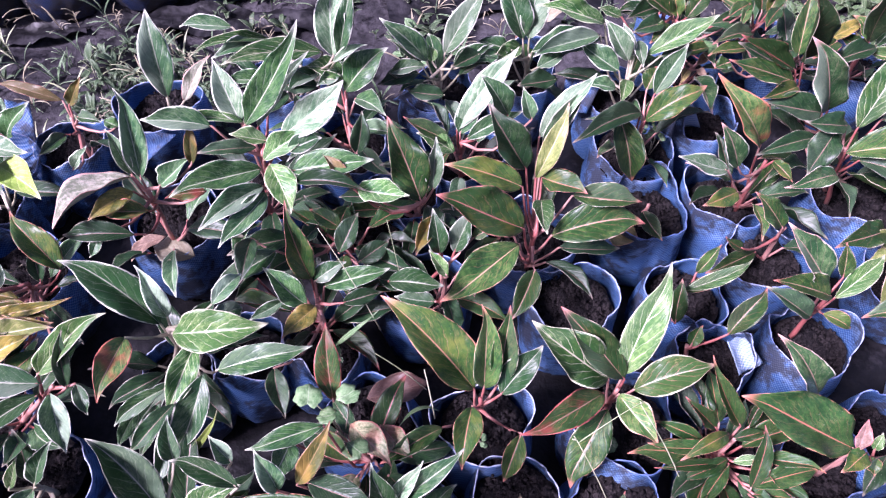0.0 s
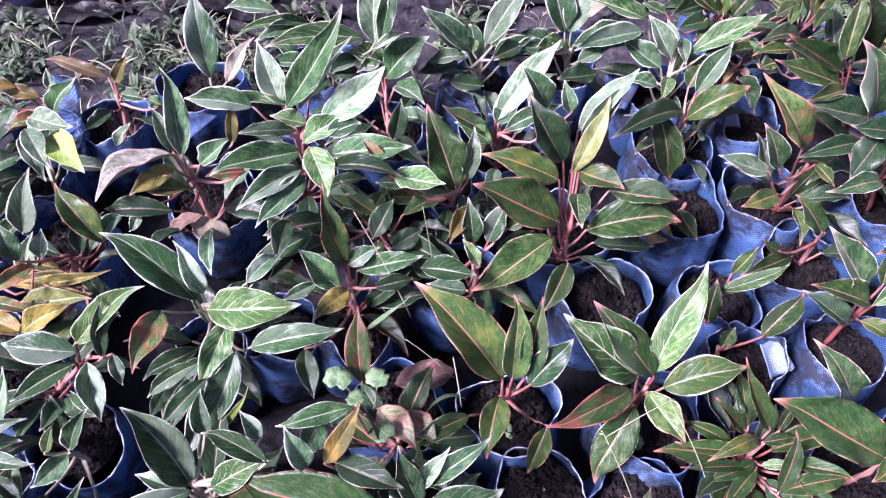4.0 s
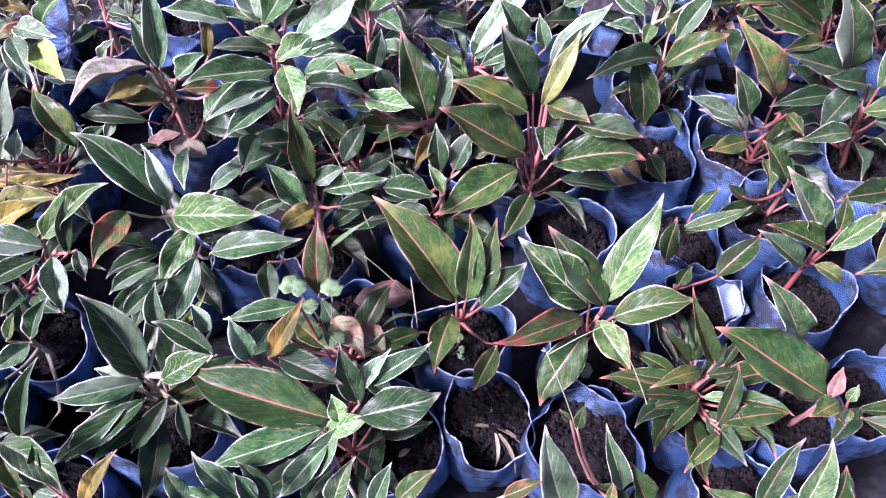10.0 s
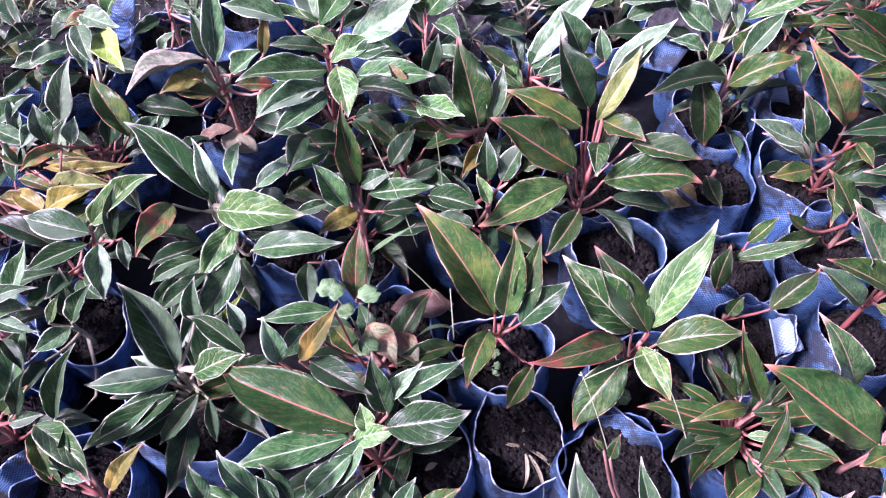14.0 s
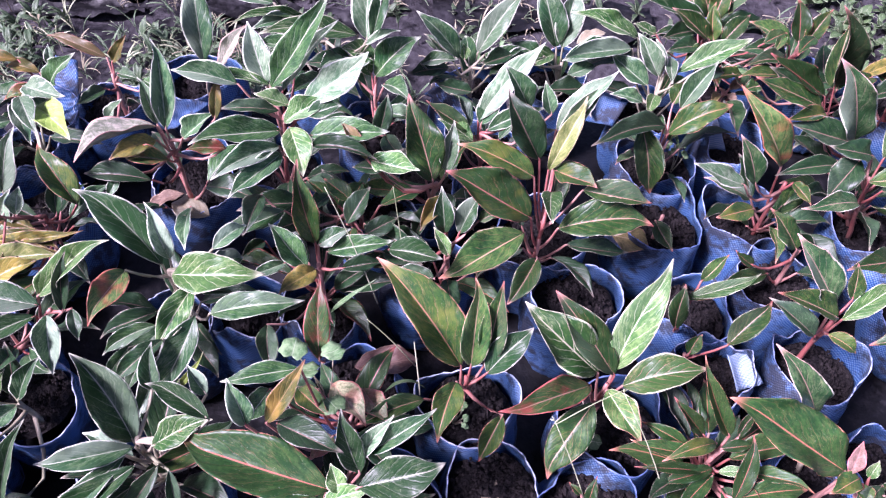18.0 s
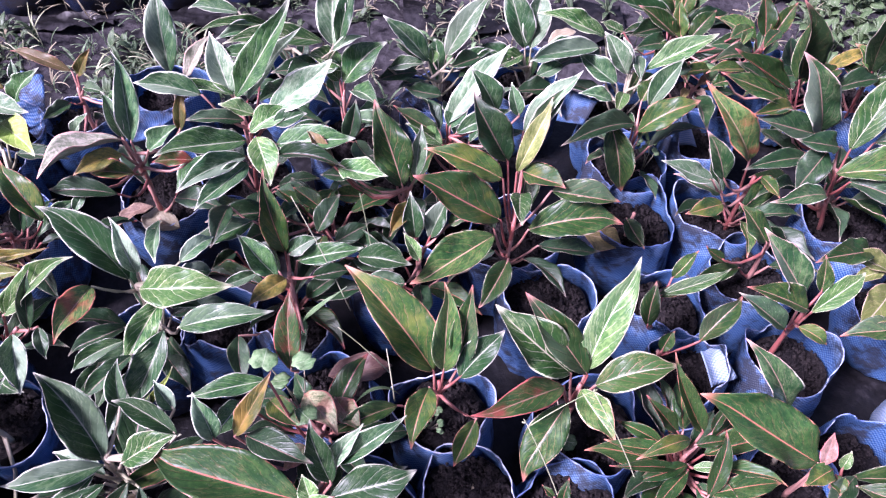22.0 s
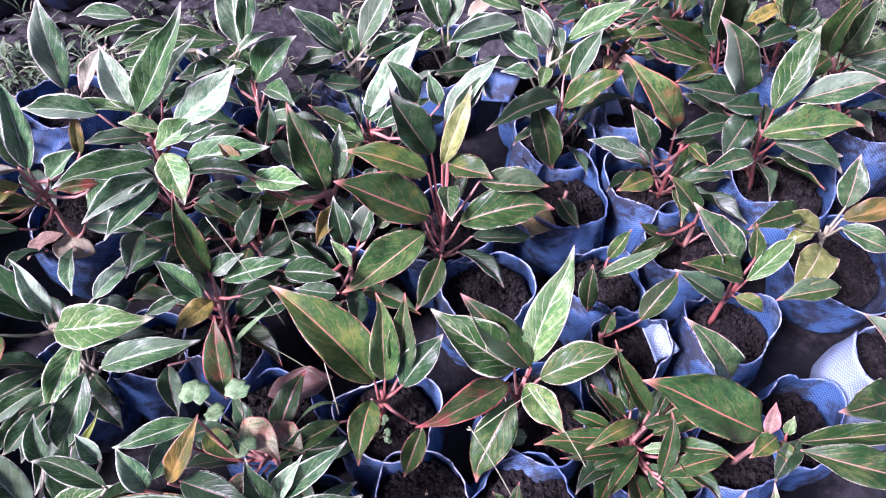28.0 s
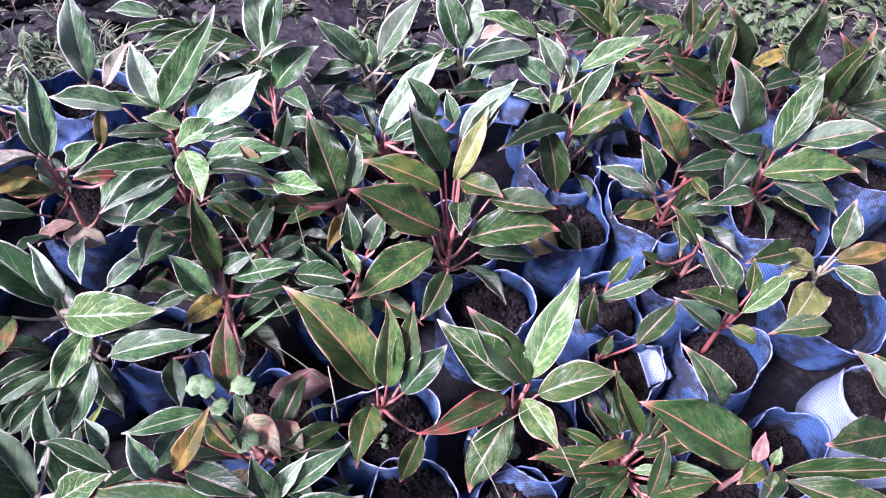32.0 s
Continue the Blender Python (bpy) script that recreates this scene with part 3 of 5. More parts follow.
p = Plant("olive mottled leafy plant with red stem in blue woven bag", 0.057, 0.906, 0.071, 0.165, 1)
p.shoot(-0.010, 0.011, 0.240, True)
p.leaf(-0.018, 0.022, 0.249, 143, 43, 0.205, 0.087, -15, "gy")
p.leaf(-0.004, 0.022, 0.250, 85, 61, 0.145, 0.057, -1, "gp")
p.leaf(0.018, 0.024, 0.263, 75, 64, 0.133, 0.050, 2, "gp")
p.leaf(0.018, 0.006, 0.261, 33, 39, 0.095, 0.051, 12, "wg")
p.leaf(-0.025, -0.005, 0.253, -107, -4, 0.091, 0.050, -3, "gy")
p.leaf(0.041, -0.048, 0.241, -119, -20, 0.072, 0.042, -4, "gy")
p.leaf(-0.070, -0.028, 0.242, -152, 6, 0.104, 0.042, -12, "gp")

p = Plant("pale veined star of lime leaves in a blue woven bag", 0.278, 0.887, 0.081, 0.160, 2)
p.shoot(-0.024, 0.025, 0.240, True)
p.leaf(-0.039, 0.036, 0.253, 152, 33, 0.156, 0.080, -19, "v")
p.leaf(-0.014, 0.035, 0.249, 143, 43, 0.160, 0.060, -21, "gp")
p.leaf(-0.015, 0.041, 0.255, 54, 51, 0.182, 0.061, 3, "l")
p.leaf(-0.007, 0.015, 0.255, 3, 22, 0.124, 0.060, 13, "lp")
p.leaf(-0.025, 0.016, 0.240, -64, 3, 0.089, 0.053, 13, "lp")
p.leaf(-0.053, 0.014, 0.256, -152, 17, 0.158, 0.052, -10, "r")
p.leaf(-0.047, -0.005, 0.240, -129, -28, 0.128, 0.063, -3, "gp")

p = Plant("broad dark green leaves on thick pink stems in a blue bag", 0.184, 1.238, 0.075, 0.170, 3)
p.shoot(-0.013, -0.065, 0.285, True)
p.leaf(-0.036, -0.067, 0.300, 173, 33, 0.166, 0.084, -25, "gy")
p.leaf(0.010, -0.074, 0.284, 1, 11, 0.151, 0.081, 20, "gp")
p.leaf(-0.045, -0.086, 0.285, -145, -4, 0.159, 0.072, -14, "gp")
p.leaf(-0.002, -0.024, 0.315, -96, 8, 0.073, 0.044, 3, "v")
p.leaf(-0.028, -0.135, 0.283, -122, -15, 0.088, 0.053, -6, "gp")
p.leaf(-0.023, 0.019, 0.344, 150, 56, 0.129, 0.071, -32, "d")
p.leaf(-0.008, 0.006, 0.333, 44, 59, 0.133, 0.038, 16, "ly")
p.leaf(0.002, 0.006, 0.336, -41, 18, 0.084, 0.051, 23, "gy")
p.leaf(-0.031, -0.004, 0.328, 178, 29, 0.141, 0.059, -26, "gy")
p.leaf(0.002, 0.059, 0.373, 23, 43, 0.133, 0.042, 23, "w")
p.leaf(0.007, 0.048, 0.365, 30, 51, 0.116, 0.038, 21, "w")
p.leaf(0.045, -0.032, 0.332, -12, -0, 0.111, 0.058, 23, "gp")
p.low_leaves(5, ("d", "gp", "d", "wp"))

p = Plant("cream edged green and silvery green leaves in blue bag", 0.094, 1.457, 0.075, 0.160, 4)
p.shoot(-0.021, -0.079, 0.280, True)
p.leaf(-0.027, -0.062, 0.294, 19, 54, 0.179, 0.052, 31, "w")
p.leaf(-0.022, -0.067, 0.289, 55, 56, 0.086, 0.045, 15, "wg")
p.leaf(-0.011, -0.078, 0.287, 5, 25, 0.110, 0.041, 26, "wg")
p.leaf(-0.042, -0.084, 0.291, 170, 31, 0.095, 0.043, -27, "gp")
p.leaf(-0.035, -0.099, 0.278, 153, 20, 0.075, 0.045, -22, "v")
p.leaf(0.058, -0.073, 0.335, 157, 57, 0.095, 0.054, -36, "wg")
p.leaf(0.092, -0.105, 0.356, 125, 61, 0.059, 0.032, -24, "wg")
p.low_leaves(6)

p = Plant("green and cream edged green leaves in blue bag", -0.190, 1.066, 0.066, 0.165, 5)
p.shoot(0.002, 0.035, 0.250, True)
p.leaf(-0.004, 0.062, 0.267, 118, 67, 0.144, 0.047, -6, "gy")
p.leaf(-0.012, 0.019, 0.262, 144, 42, 0.090, 0.054, -12, "gc")
p.leaf(0.015, 0.050, 0.262, 3, 13, 0.108, 0.045, 20, "gc")
p.leaf(0.001, 0.058, 0.268, 15, 30, 0.060, 0.034, 23, "wg")
p.leaf(0.001, 0.018, 0.259, -136, 7, 0.073, 0.042, -17, "y")
p.leaf(0.023, -0.136, 0.249, 90, 50, 0.120, 0.043, 6, "r")
p.leaf(0.033, -0.067, 0.248, -57, -23, 0.010, 0.010, 5, "wg")
p.leaf(0.043, 0.012, 0.273, 10, 6, 0.063, 0.038, 19, "d")
p.leaf(-0.053, 0.050, 0.230, -150, 3, 0.062, 0.027, -30, "wg")
p.leaf(-0.102, 0.113, 0.200, -134, -2, 0.050, 0.034, -30, "d")
p.leaf(-0.068, -0.062, 0.220, -78, -7, 0.079, 0.042, -5, "d")
p.low_leaves(8, ("d", "dr", "d"))

p = Plant("tall plant with large cream edged leaves in a blue bag", -0.422, 1.030, 0.063, 0.165, 6)
p.shoot(0.024, 0.014, 0.300, False)
p.leaf(0.016, 0.018, 0.308, 149, 35, 0.163, 0.079, -9, "wg")
p.leaf(0.034, 0.002, 0.308, -7, 13, 0.143, 0.073, 18, "l")
p.leaf(0.065, -0.015, 0.301, -111, -11, 0.107, 0.051, -16, "v")
p.leaf(0.025, 0.028, 0.310, 116, 60, 0.093, 0.042, 3, "w")
p.leaf(0.099, -0.058, 0.300, 3, 12, 0.138, 0.048, 17, "gc")
p.leaf(0.097, 0.021, 0.348, 50, -2, 0.064, 0.031, 19, "wg")
p.leaf(0.075, -0.016, 0.301, -11, 10, 0.057, 0.033, 16, "gc")
p.leaf(0.079, -0.062, 0.300, -116, -30, 0.119, 0.054, -17, "wg")
# dark look stands for the shading in this low cluster
p.leaf(0.028, -0.056, 0.301, -156, -7, 0.089, 0.036, -19, "d")
p.leaf(0.029, -0.079, 0.300, -151, -11, 0.084, 0.035, -19, "gc")
# keyed dark as well, for the shade under the upper leaves
p.leaf(0.044, -0.103, 0.302, -135, -13, 0.085, 0.033, -18, "d")
p.leaf(-0.020, -0.015, 0.339, -105, 8, 0.098, 0.050, -18, "r")
p.leaf(0.092, -0.005, 0.335, 41, -20, 0.061, 0.035, 21, "wg")
p.leaf(0.029, -0.089, 0.235, -103, -6, 0.108, 0.044, -21, "wg")
p.leaf(0.054, -0.050, 0.200, -48, 0, 0.072, 0.041, 5, "d")
p.leaf(-0.037, -0.071, 0.215, -113, -5, 0.057, 0.027, -26, "gc")
p.leaf(-0.009, -0.065, 0.215, -102, -6, 0.079, 0.035, -22, "gc")
p.low_leaves(6)

p = Plant("cream edged green and dark green leaves in blue bag", -0.707, 0.987, 0.067, 0.165, 7)
p.shoot(0.161, -0.017, 0.300, True)
p.leaf(0.144, -0.004, 0.314, 19, 40, 0.153, 0.049, 30, "l")
p.leaf(0.148, -0.016, 0.309, 174, 6, 0.107, 0.052, -13, "wg")
p.leaf(0.143, -0.027, 0.298, -146, -3, 0.097, 0.039, -21, "gc")
p.leaf(0.162, -0.031, 0.308, -73, -21, 0.085, 0.048, -11, "wg")
p.leaf(0.199, -0.025, 0.318, -71, -24, 0.046, 0.024, -9, "wg")
p.leaf(0.184, -0.026, 0.310, 70, 62, 0.095, 0.029, 30, "d")
p.leaf(0.134, -0.080, 0.302, -98, 15, 0.053, 0.032, -20, "d")
p.low_leaves(7)

p = Plant("cream edged green and dark green leaves in blue bag", -0.612, 0.900, 0.062, 0.165, 8, flaps=((-45, 0.004, 0.03, 45),))
p.shoot(0.044, -0.052, 0.250, False)
p.leaf(0.051, -0.055, 0.268, 44, 51, 0.079, 0.032, 31, "wg")
p.leaf(0.048, -0.059, 0.261, -125, 12, 0.058, 0.035, -20, "wg")
p.leaf(0.020, -0.059, 0.270, 51, 51, 0.054, 0.019, 31, "l")
p.leaf(0.037, -0.043, 0.259, 86, 58, 0.079, 0.041, 24, "d")
p.leaf(0.071, -0.190, 0.255, 54, 55, 0.137, 0.039, 30, "gc")
p.leaf(0.025, -0.108, 0.250, -97, 15, 0.064, 0.030, -19, "d")

p = Plant("cream edged green and green leaves in blue bag", -0.395, 0.774, 0.085, 0.165, 9)
p.shoot(0.014, 0.012, 0.290, False)
p.leaf(0.009, 0.012, 0.285, 133, 47, 0.142, 0.071, 1, "gc")
p.leaf(0.012, 0.005, 0.285, -160, 12, 0.117, 0.045, -21, "wg")
p.leaf(0.039, 0.001, 0.300, 14, 32, 0.092, 0.047, 20, "v")
p.leaf(0.121, 0.013, 0.362, 154, 20, 0.088, 0.036, -6, "gc")
p.leaf(0.005, -0.009, 0.291, -138, -23, 0.137, 0.038, -16, "wg")
p.leaf(0.021, -0.021, 0.291, -150, -19, 0.160, 0.043, -15, "gc")
p.leaf(0.108, 0.045, 0.235, -148, 6, 0.121, 0.040, -22, "gy")
p.leaf(0.049, -0.020, 0.291, -137, -40, 0.106, 0.037, -18, "d")
p.leaf(0.064, -0.026, 0.291, -77, -50, 0.067, 0.022, -10, "d")
p.leaf(0.113, 0.043, 0.367, 134, 40, 0.044, 0.030, -2, "wg")
p.leaf(0.033, 0.062, 0.333, 89, 51, 0.065, 0.035, 15, "wg")
p.leaf(0.021, 0.099, 0.235, 33, 43, 0.087, 0.013, 34, "lb")
p.low_leaves(9)

p = Plant("plant with one very large olive leaf in a blue bag", -0.059, 0.742, 0.083, 0.165, 10)
p.shoot(-0.066, -0.023, 0.300, True)
p.leaf(-0.066, -0.018, 0.306, 166, 7, 0.204, 0.085, -8, "dr")
p.leaf(-0.075, -0.031, 0.309, -161, -1, 0.150, 0.054, -10, "gc")
p.leaf(-0.031, -0.021, 0.327, 8, 19, 0.110, 0.059, 10, "gc")
p.leaf(-0.072, -0.033, 0.299, 12, 24, 0.061, 0.035, 10, "l")
p.leaf(-0.054, -0.023, 0.309, 113, 39, 0.039, 0.031, -0, "l")
p.leaf(-0.030, -0.006, 0.332, 120, 56, 0.090, 0.037, -3, "gc")
p.leaf(-0.031, 0.012, 0.338, 35, 48, 0.074, 0.027, 14, "w")
p.leaf(-0.022, 0.014, 0.345, 24, 28, 0.102, 0.034, 12, "wg")
p.leaf(-0.057, -0.029, 0.308, -128, -32, 0.090, 0.045, -9, "wg")
p.low_leaves(9)

p = Plant("spotted decaying leaves in a short blue woven bag", -0.121, 0.932, 0.075, 0.150, 11)
p.shoot(0.001, -0.085, 0.220, True)
p.leaf(-0.022, -0.042, 0.257, -52, 18, 0.090, 0.047, 6, "mt")
p.leaf(0.020, -0.046, 0.253, -55, 11, 0.068, 0.040, 5, "mt")
p.leaf(-0.018, -0.104, 0.220, -125, 10, 0.047, 0.033, -10, "mt")
p.leaf(-0.101, -0.071, 0.295, -111, 20, 0.069, 0.039, -13, "gc")
p.leaf(-0.067, -0.059, 0.272, -45, 15, 0.070, 0.039, 6, "gy")
p.leaf(-0.041, -0.052, 0.259, -172, 10, 0.060, 0.036, -14, "d")
p.leaf(-0.093, -0.026, 0.200, -49, 0, 0.077, 0.038, 7, "d")
p.leaf(-0.089, -0.018, 0.190, -25, 10, 0.069, 0.029, 17, "gc")
p.low_leaves(6, ("d", "dr", "d"))
p.leaf(-0.081, -0.153, 0.375, 43, 48, 0.100, 0.029, 18, "y")
p.leaf(-0.102, -0.161, 0.386, 123, 54, 0.065, 0.037, 1, "wg")
p.leaf(-0.069, -0.150, 0.369, -27, 9, 0.092, 0.044, 8, "d")
p.leaf(-0.046, -0.091, 0.397, -164, 4, 0.095, 0.031, -15, "gc")

p = Plant("low bush of dark leaves with red ribs in a blue bag", 0.442, 0.800, 0.071, 0.155, 12)
p.shoot(-0.043, 0.016, 0.215, True)
p.leaf(-0.022, 0.039, 0.237, 139, 54, 0.142, 0.039, -28, "dr")
p.leaf(-0.056, 0.039, 0.233, 152, 44, 0.082, 0.028, -22, "dr")
p.leaf(-0.039, 0.032, 0.227, -157, 17, 0.098, 0.028, -7, "gy")
p.leaf(-0.059, -0.006, 0.216, -178, 10, 0.103, 0.024, -10, "dr")
p.leaf(-0.047, -0.009, 0.216, -138, -6, 0.081, 0.028, 0, "dr")
p.leaf(-0.041, -0.006, 0.216, -4, 12, 0.045, 0.018, 11, "v")
p.leaf(-0.029, -0.048, 0.216, 71, 47, 0.098, 0.029, -10, "dr")
p.leaf(-0.027, -0.044, 0.218, 7, 5, 0.105, 0.037, 7, "dr")
p.leaf(-0.027, -0.054, 0.218, -10, -8, 0.063, 0.024, 11, "dr")
p.leaf(-0.028, -0.061, 0.217, -140, -9, 0.076, 0.029, 1, "gy")
p.leaf(-0.068, 0.014, 0.230, 177, 12, 0.103, 0.028, -12, "dr")
p.leaf(-0.046, -0.001, 0.216, -164, 1, 0.086, 0.024, -7, "dr")
p.leaf(-0.032, 0.025, 0.224, 4, 12, 0.047, 0.022, 10, "dr")
p.leaf(-0.012, 0.035, 0.240, 50, 37, 0.048, 0.021, -2, "dr")
p.low_leaves(14, ("dr", "dr", "d"))

p = Plant("single long dark leaf with pink rib in a blue bag", 0.574, 0.794, 0.068, 0.150, 13)
p.shoot(-0.003, -0.008, 0.240, True)
p.leaf(-0.010, -0.010, 0.254, 161, 29, 0.215, 0.089, -19, "dr")
p.leaf(-0.009, -0.012, 0.258, 81, 58, 0.052, 0.025, -20, "pk")
p.leaf(0.006, -0.016, 0.251, -152, 11, 0.058, 0.034, -1, "gy")
p.shoot(-0.005, 0.077, 0.220, False)
p.leaf(-0.014, 0.085, 0.227, 151, 51, 0.151, 0.057, -32, "wp")

p = Plant("green and olive mottled leaves in blue bag", 0.695, 0.831, 0.068, 0.130, 14, flaps=((30, 0.02, 0.008, 26),))
p.shoot(-0.089, -0.055, 0.220, True)
p.leaf(-0.100, -0.053, 0.230, -89, -9, 0.027, 0.027, 16, "gy")
p.leaf(-0.073, -0.055, 0.230, -135, -21, 0.069, 0.041, 5, "d")
p.leaf(-0.080, -0.056, 0.226, -6, 12, 0.184, 0.045, 10, "gp")
p.leaf(-0.079, -0.071, 0.236, -21, -3, 0.176, 0.061, 14, "gp")
p.leaf(-0.088, -0.045, 0.229, 59, 53, 0.030, 0.019, -11, "l")

p = Plant("green and pink edged green leaves in blue bag", 0.624, 0.988, 0.066, 0.170, 15, flaps=((160, 0.045, 0.022, 20),))
p.shoot(-0.024, 0.022, 0.280, True)
p.leaf(-0.021, 0.041, 0.295, 157, 48, 0.144, 0.061, -36, "wp")
p.leaf(-0.017, 0.025, 0.284, 174, 24, 0.117, 0.055, -22, "gp")
p.leaf(-0.016, 0.018, 0.288, 28, 22, 0.104, 0.042, 5, "l")
p.leaf(0.001, 0.044, 0.304, 94, 55, 0.058, 0.034, -23, "gp")
p.leaf(-0.038, -0.002, 0.279, -31, -14, 0.051, 0.030, 22, "gy")
p.leaf(-0.060, -0.006, 0.280, 156, 30, 0.094, 0.047, -25, "d")

p = Plant("green and dark red ribbed leaves in blue bag", 0.609, 1.167, 0.074, 0.165, 16)
p.shoot(0.003, 0.006, 0.240, True)
p.leaf(-0.007, -0.000, 0.248, 155, 46, 0.097, 0.045, -35, "gp")
p.leaf(-0.084, -0.030, 0.239, 169, 36, 0.047, 0.022, -28, "dr")
p.low_leaves(2, ("d", "gp", "d", "wp"))

p = Plant("green and pale veined green leaves in blue bag", 0.442, 1.107, 0.068, 0.160, 17)
p.shoot(-0.058, -0.081, 0.220, True)
p.leaf(-0.043, -0.043, 0.247, 10, 20, 0.119, 0.031, 15, "v")
p.leaf(-0.024, -0.024, 0.265, 35, 46, 0.060, 0.029, 9, "gp")
p.leaf(-0.066, -0.090, 0.227, 76, 51, 0.073, 0.040, -7, "gp")
p.leaf(-0.046, -0.046, 0.247, 11, 16, 0.074, 0.029, 14, "gy")

p = Plant("green and olive mottled leaves in blue bag", 0.452, 0.982, 0.064, 0.160, 18, flaps=((15, 0.035, -0.012, 18),))
p.shoot(-0.057, 0.007, 0.200, True)
p.leaf(-0.005, 0.001, 0.240, 35, 37, 0.095, 0.051, 5, "gp")
p.leaf(-0.055, 0.001, 0.209, 54, 45, 0.038, 0.027, -0, "gy")
p.fold(((0.467, 0.994, 0.190), (0.500, 0.999, 0.190), (0.532, 0.965, 0.155), (0.484, 0.948, 0.155)), BAG_PALE)

p = Plant("green and dark green leaves in blue bag", 0.434, 1.436, 0.078, 0.160, 19)
p.shoot(-0.005, -0.001, 0.240, True)
p.leaf(-0.008, 0.013, 0.250, -149, 10, 0.175, 0.063, -18, "d")
p.leaf(-0.060, -0.007, 0.267, -73, -49, 0.132, 0.070, 18, "gp")
p.leaf(-0.007, -0.012, 0.252, 6, 32, 0.124, 0.062, 23, "gy")
p.leaf(0.018, 0.035, 0.272, 36, 50, 0.107, 0.054, 15, "wg")
p.leaf(0.005, 0.046, 0.274, 53, 44, 0.047, 0.044, 7, "gp")
p.low_leaves(5, ("d", "gp", "d", "wp"))
# added panel, tilted up to show as a sunlit bag wall
p.fold(((0.322, 1.609, 0.200), (0.388, 1.582, 0.185), (0.359, 1.541, 0.155), (0.304, 1.554, 0.155)), BAG)

p = Plant("green leaves in blue bag", 0.418, 1.291, 0.078, 0.165, 20)
p.shoot(-0.011, -0.021, 0.200, True)
p.leaf(-0.030, -0.040, 0.207, -66, -10, 0.064, 0.039, 17, "gp")

p = Plant("silvery green and cream edged green leaves in blue bag", 0.446, 1.584, 0.075, 0.160, 21)
p.shoot(-0.016, -0.033, 0.240, False)
p.leaf(-0.014, -0.008, 0.260, 142, 50, 0.099, 0.057, -34, "w")
p.leaf(-0.008, -0.001, 0.265, 113, 51, 0.067, 0.037, -22, "w")
p.leaf(0.020, -0.006, 0.272, 2, 33, 0.148, 0.052, 27, "v")
p.leaf(-0.038, -0.028, 0.254, 151, 25, 0.097, 0.058, -29, "wg")
p.leaf(-0.048, -0.059, 0.237, 177, 14, 0.070, 0.041, -28, "wg")
p.leaf(-0.024, -0.046, 0.247, -113, -9, 0.057, 0.034, -1, "l")
p.leaf(0.009, 0.023, 0.283, -92, -13, 0.060, 0.030, 9, "w")
p.leaf(-0.072, 0.028, 0.298, -156, 9, 0.166, 0.054, -25, "wg")
p.leaf(-0.060, 0.050, 0.307, 178, 22, 0.150, 0.052, -32, "v")
p.leaf(0.041, -0.022, 0.281, 6, 2, 0.070, 0.042, 25, "d")
p.low_leaves(4, ("d", "gp", "d", "wp"))

p = Plant("cream edged green and silvery green leaves in blue bag", 0.245, 1.671, 0.075, 0.160, 22)
p.shoot(0.004, -0.028, 0.230, False)
p.leaf(-0.009, -0.004, 0.249, 124, 55, 0.134, 0.070, -23, "wg")
p.leaf(0.004, -0.004, 0.248, 73, 54, 0.125, 0.063, 3, "w")
p.leaf(-0.014, -0.016, 0.243, -142, 7, 0.091, 0.049, -21, "v")
p.leaf(0.005, -0.037, 0.245, 3, 22, 0.121, 0.056, 28, "wg")
p.leaf(0.047, -0.097, 0.225, -168, 6, 0.086, 0.046, -25, "d")
p.leaf(-0.070, -0.054, 0.261, -153, 9, 0.069, 0.041, -25, "wg")
p.leaf(-0.037, -0.034, 0.249, 166, 15, 0.072, 0.043, -29, "wg")
p.leaf(0.013, -0.062, 0.225, 22, 9, 0.067, 0.040, 22, "wg")
p.low_leaves(5, ("d", "gp", "d", "wp"))

p = Plant("dark green and silvery green leaves in blue bag", 0.064, 1.631, 0.075, 0.160, 23)
p.shoot(-0.002, -0.016, 0.230, False)
p.leaf(0.009, 0.007, 0.249, 28, 53, 0.155, 0.055, 29, "w")
p.leaf(-0.028, -0.010, 0.248, 161, 42, 0.126, 0.055, -30, "wg")
p.leaf(0.023, -0.023, 0.245, 6, 29, 0.088, 0.045, 29, "wg")
p.leaf(0.042, 0.021, 0.272, 114, 51, 0.056, 0.034, -15, "w")
p.leaf(-0.001, -0.078, 0.221, 175, 9, 0.075, 0.043, -26, "d")
p.leaf(-0.104, -0.070, 0.279, -4, 13, 0.073, 0.033, 28, "gc")
p.leaf(-0.017, -0.008, 0.243, 99, 44, 0.033, 0.029, -5, "l")
p.leaf(0.074, -0.029, 0.278, -146, 5, 0.073, 0.044, -23, "d")
p.leaf(-0.048, -0.044, 0.250, -157, 6, 0.086, 0.049, -26, "d")
p.low_leaves(5)
# extra cloth panel standing in for a bright wall at the rim
p.fold(((-0.005, 1.610, 0.190), (0.071, 1.578, 0.180), (0.070, 1.558, 0.155), (-0.035, 1.613, 0.155)), BAG)

p = Plant("green and dark green leaves in blue bag", -0.124, 1.511, 0.075, 0.160, 24)
p.shoot(-0.003, 0.000, 0.250, True)
p.leaf(-0.003, 0.022, 0.266, 18, 44, 0.117, 0.068, 32, "gc")
p.leaf(0.016, 0.005, 0.264, -50, 10, 0.083, 0.050, 17, "gc")
p.leaf(0.011, -0.107, 0.239, 69, 56, 0.077, 0.046, 13, "d")
p.leaf(-0.010, 0.027, 0.268, 170, 47, 0.062, 0.037, -32, "v")
p.leaf(0.000, 0.043, 0.282, -180, 26, 0.081, 0.049, -29, "v")
p.leaf(0.018, -0.052, 0.243, -21, 6, 0.070, 0.042, 23, "gc")
p.leaf(-0.051, 0.019, 0.286, -167, 17, 0.086, 0.050, -28, "d")
p.low_leaves(6)

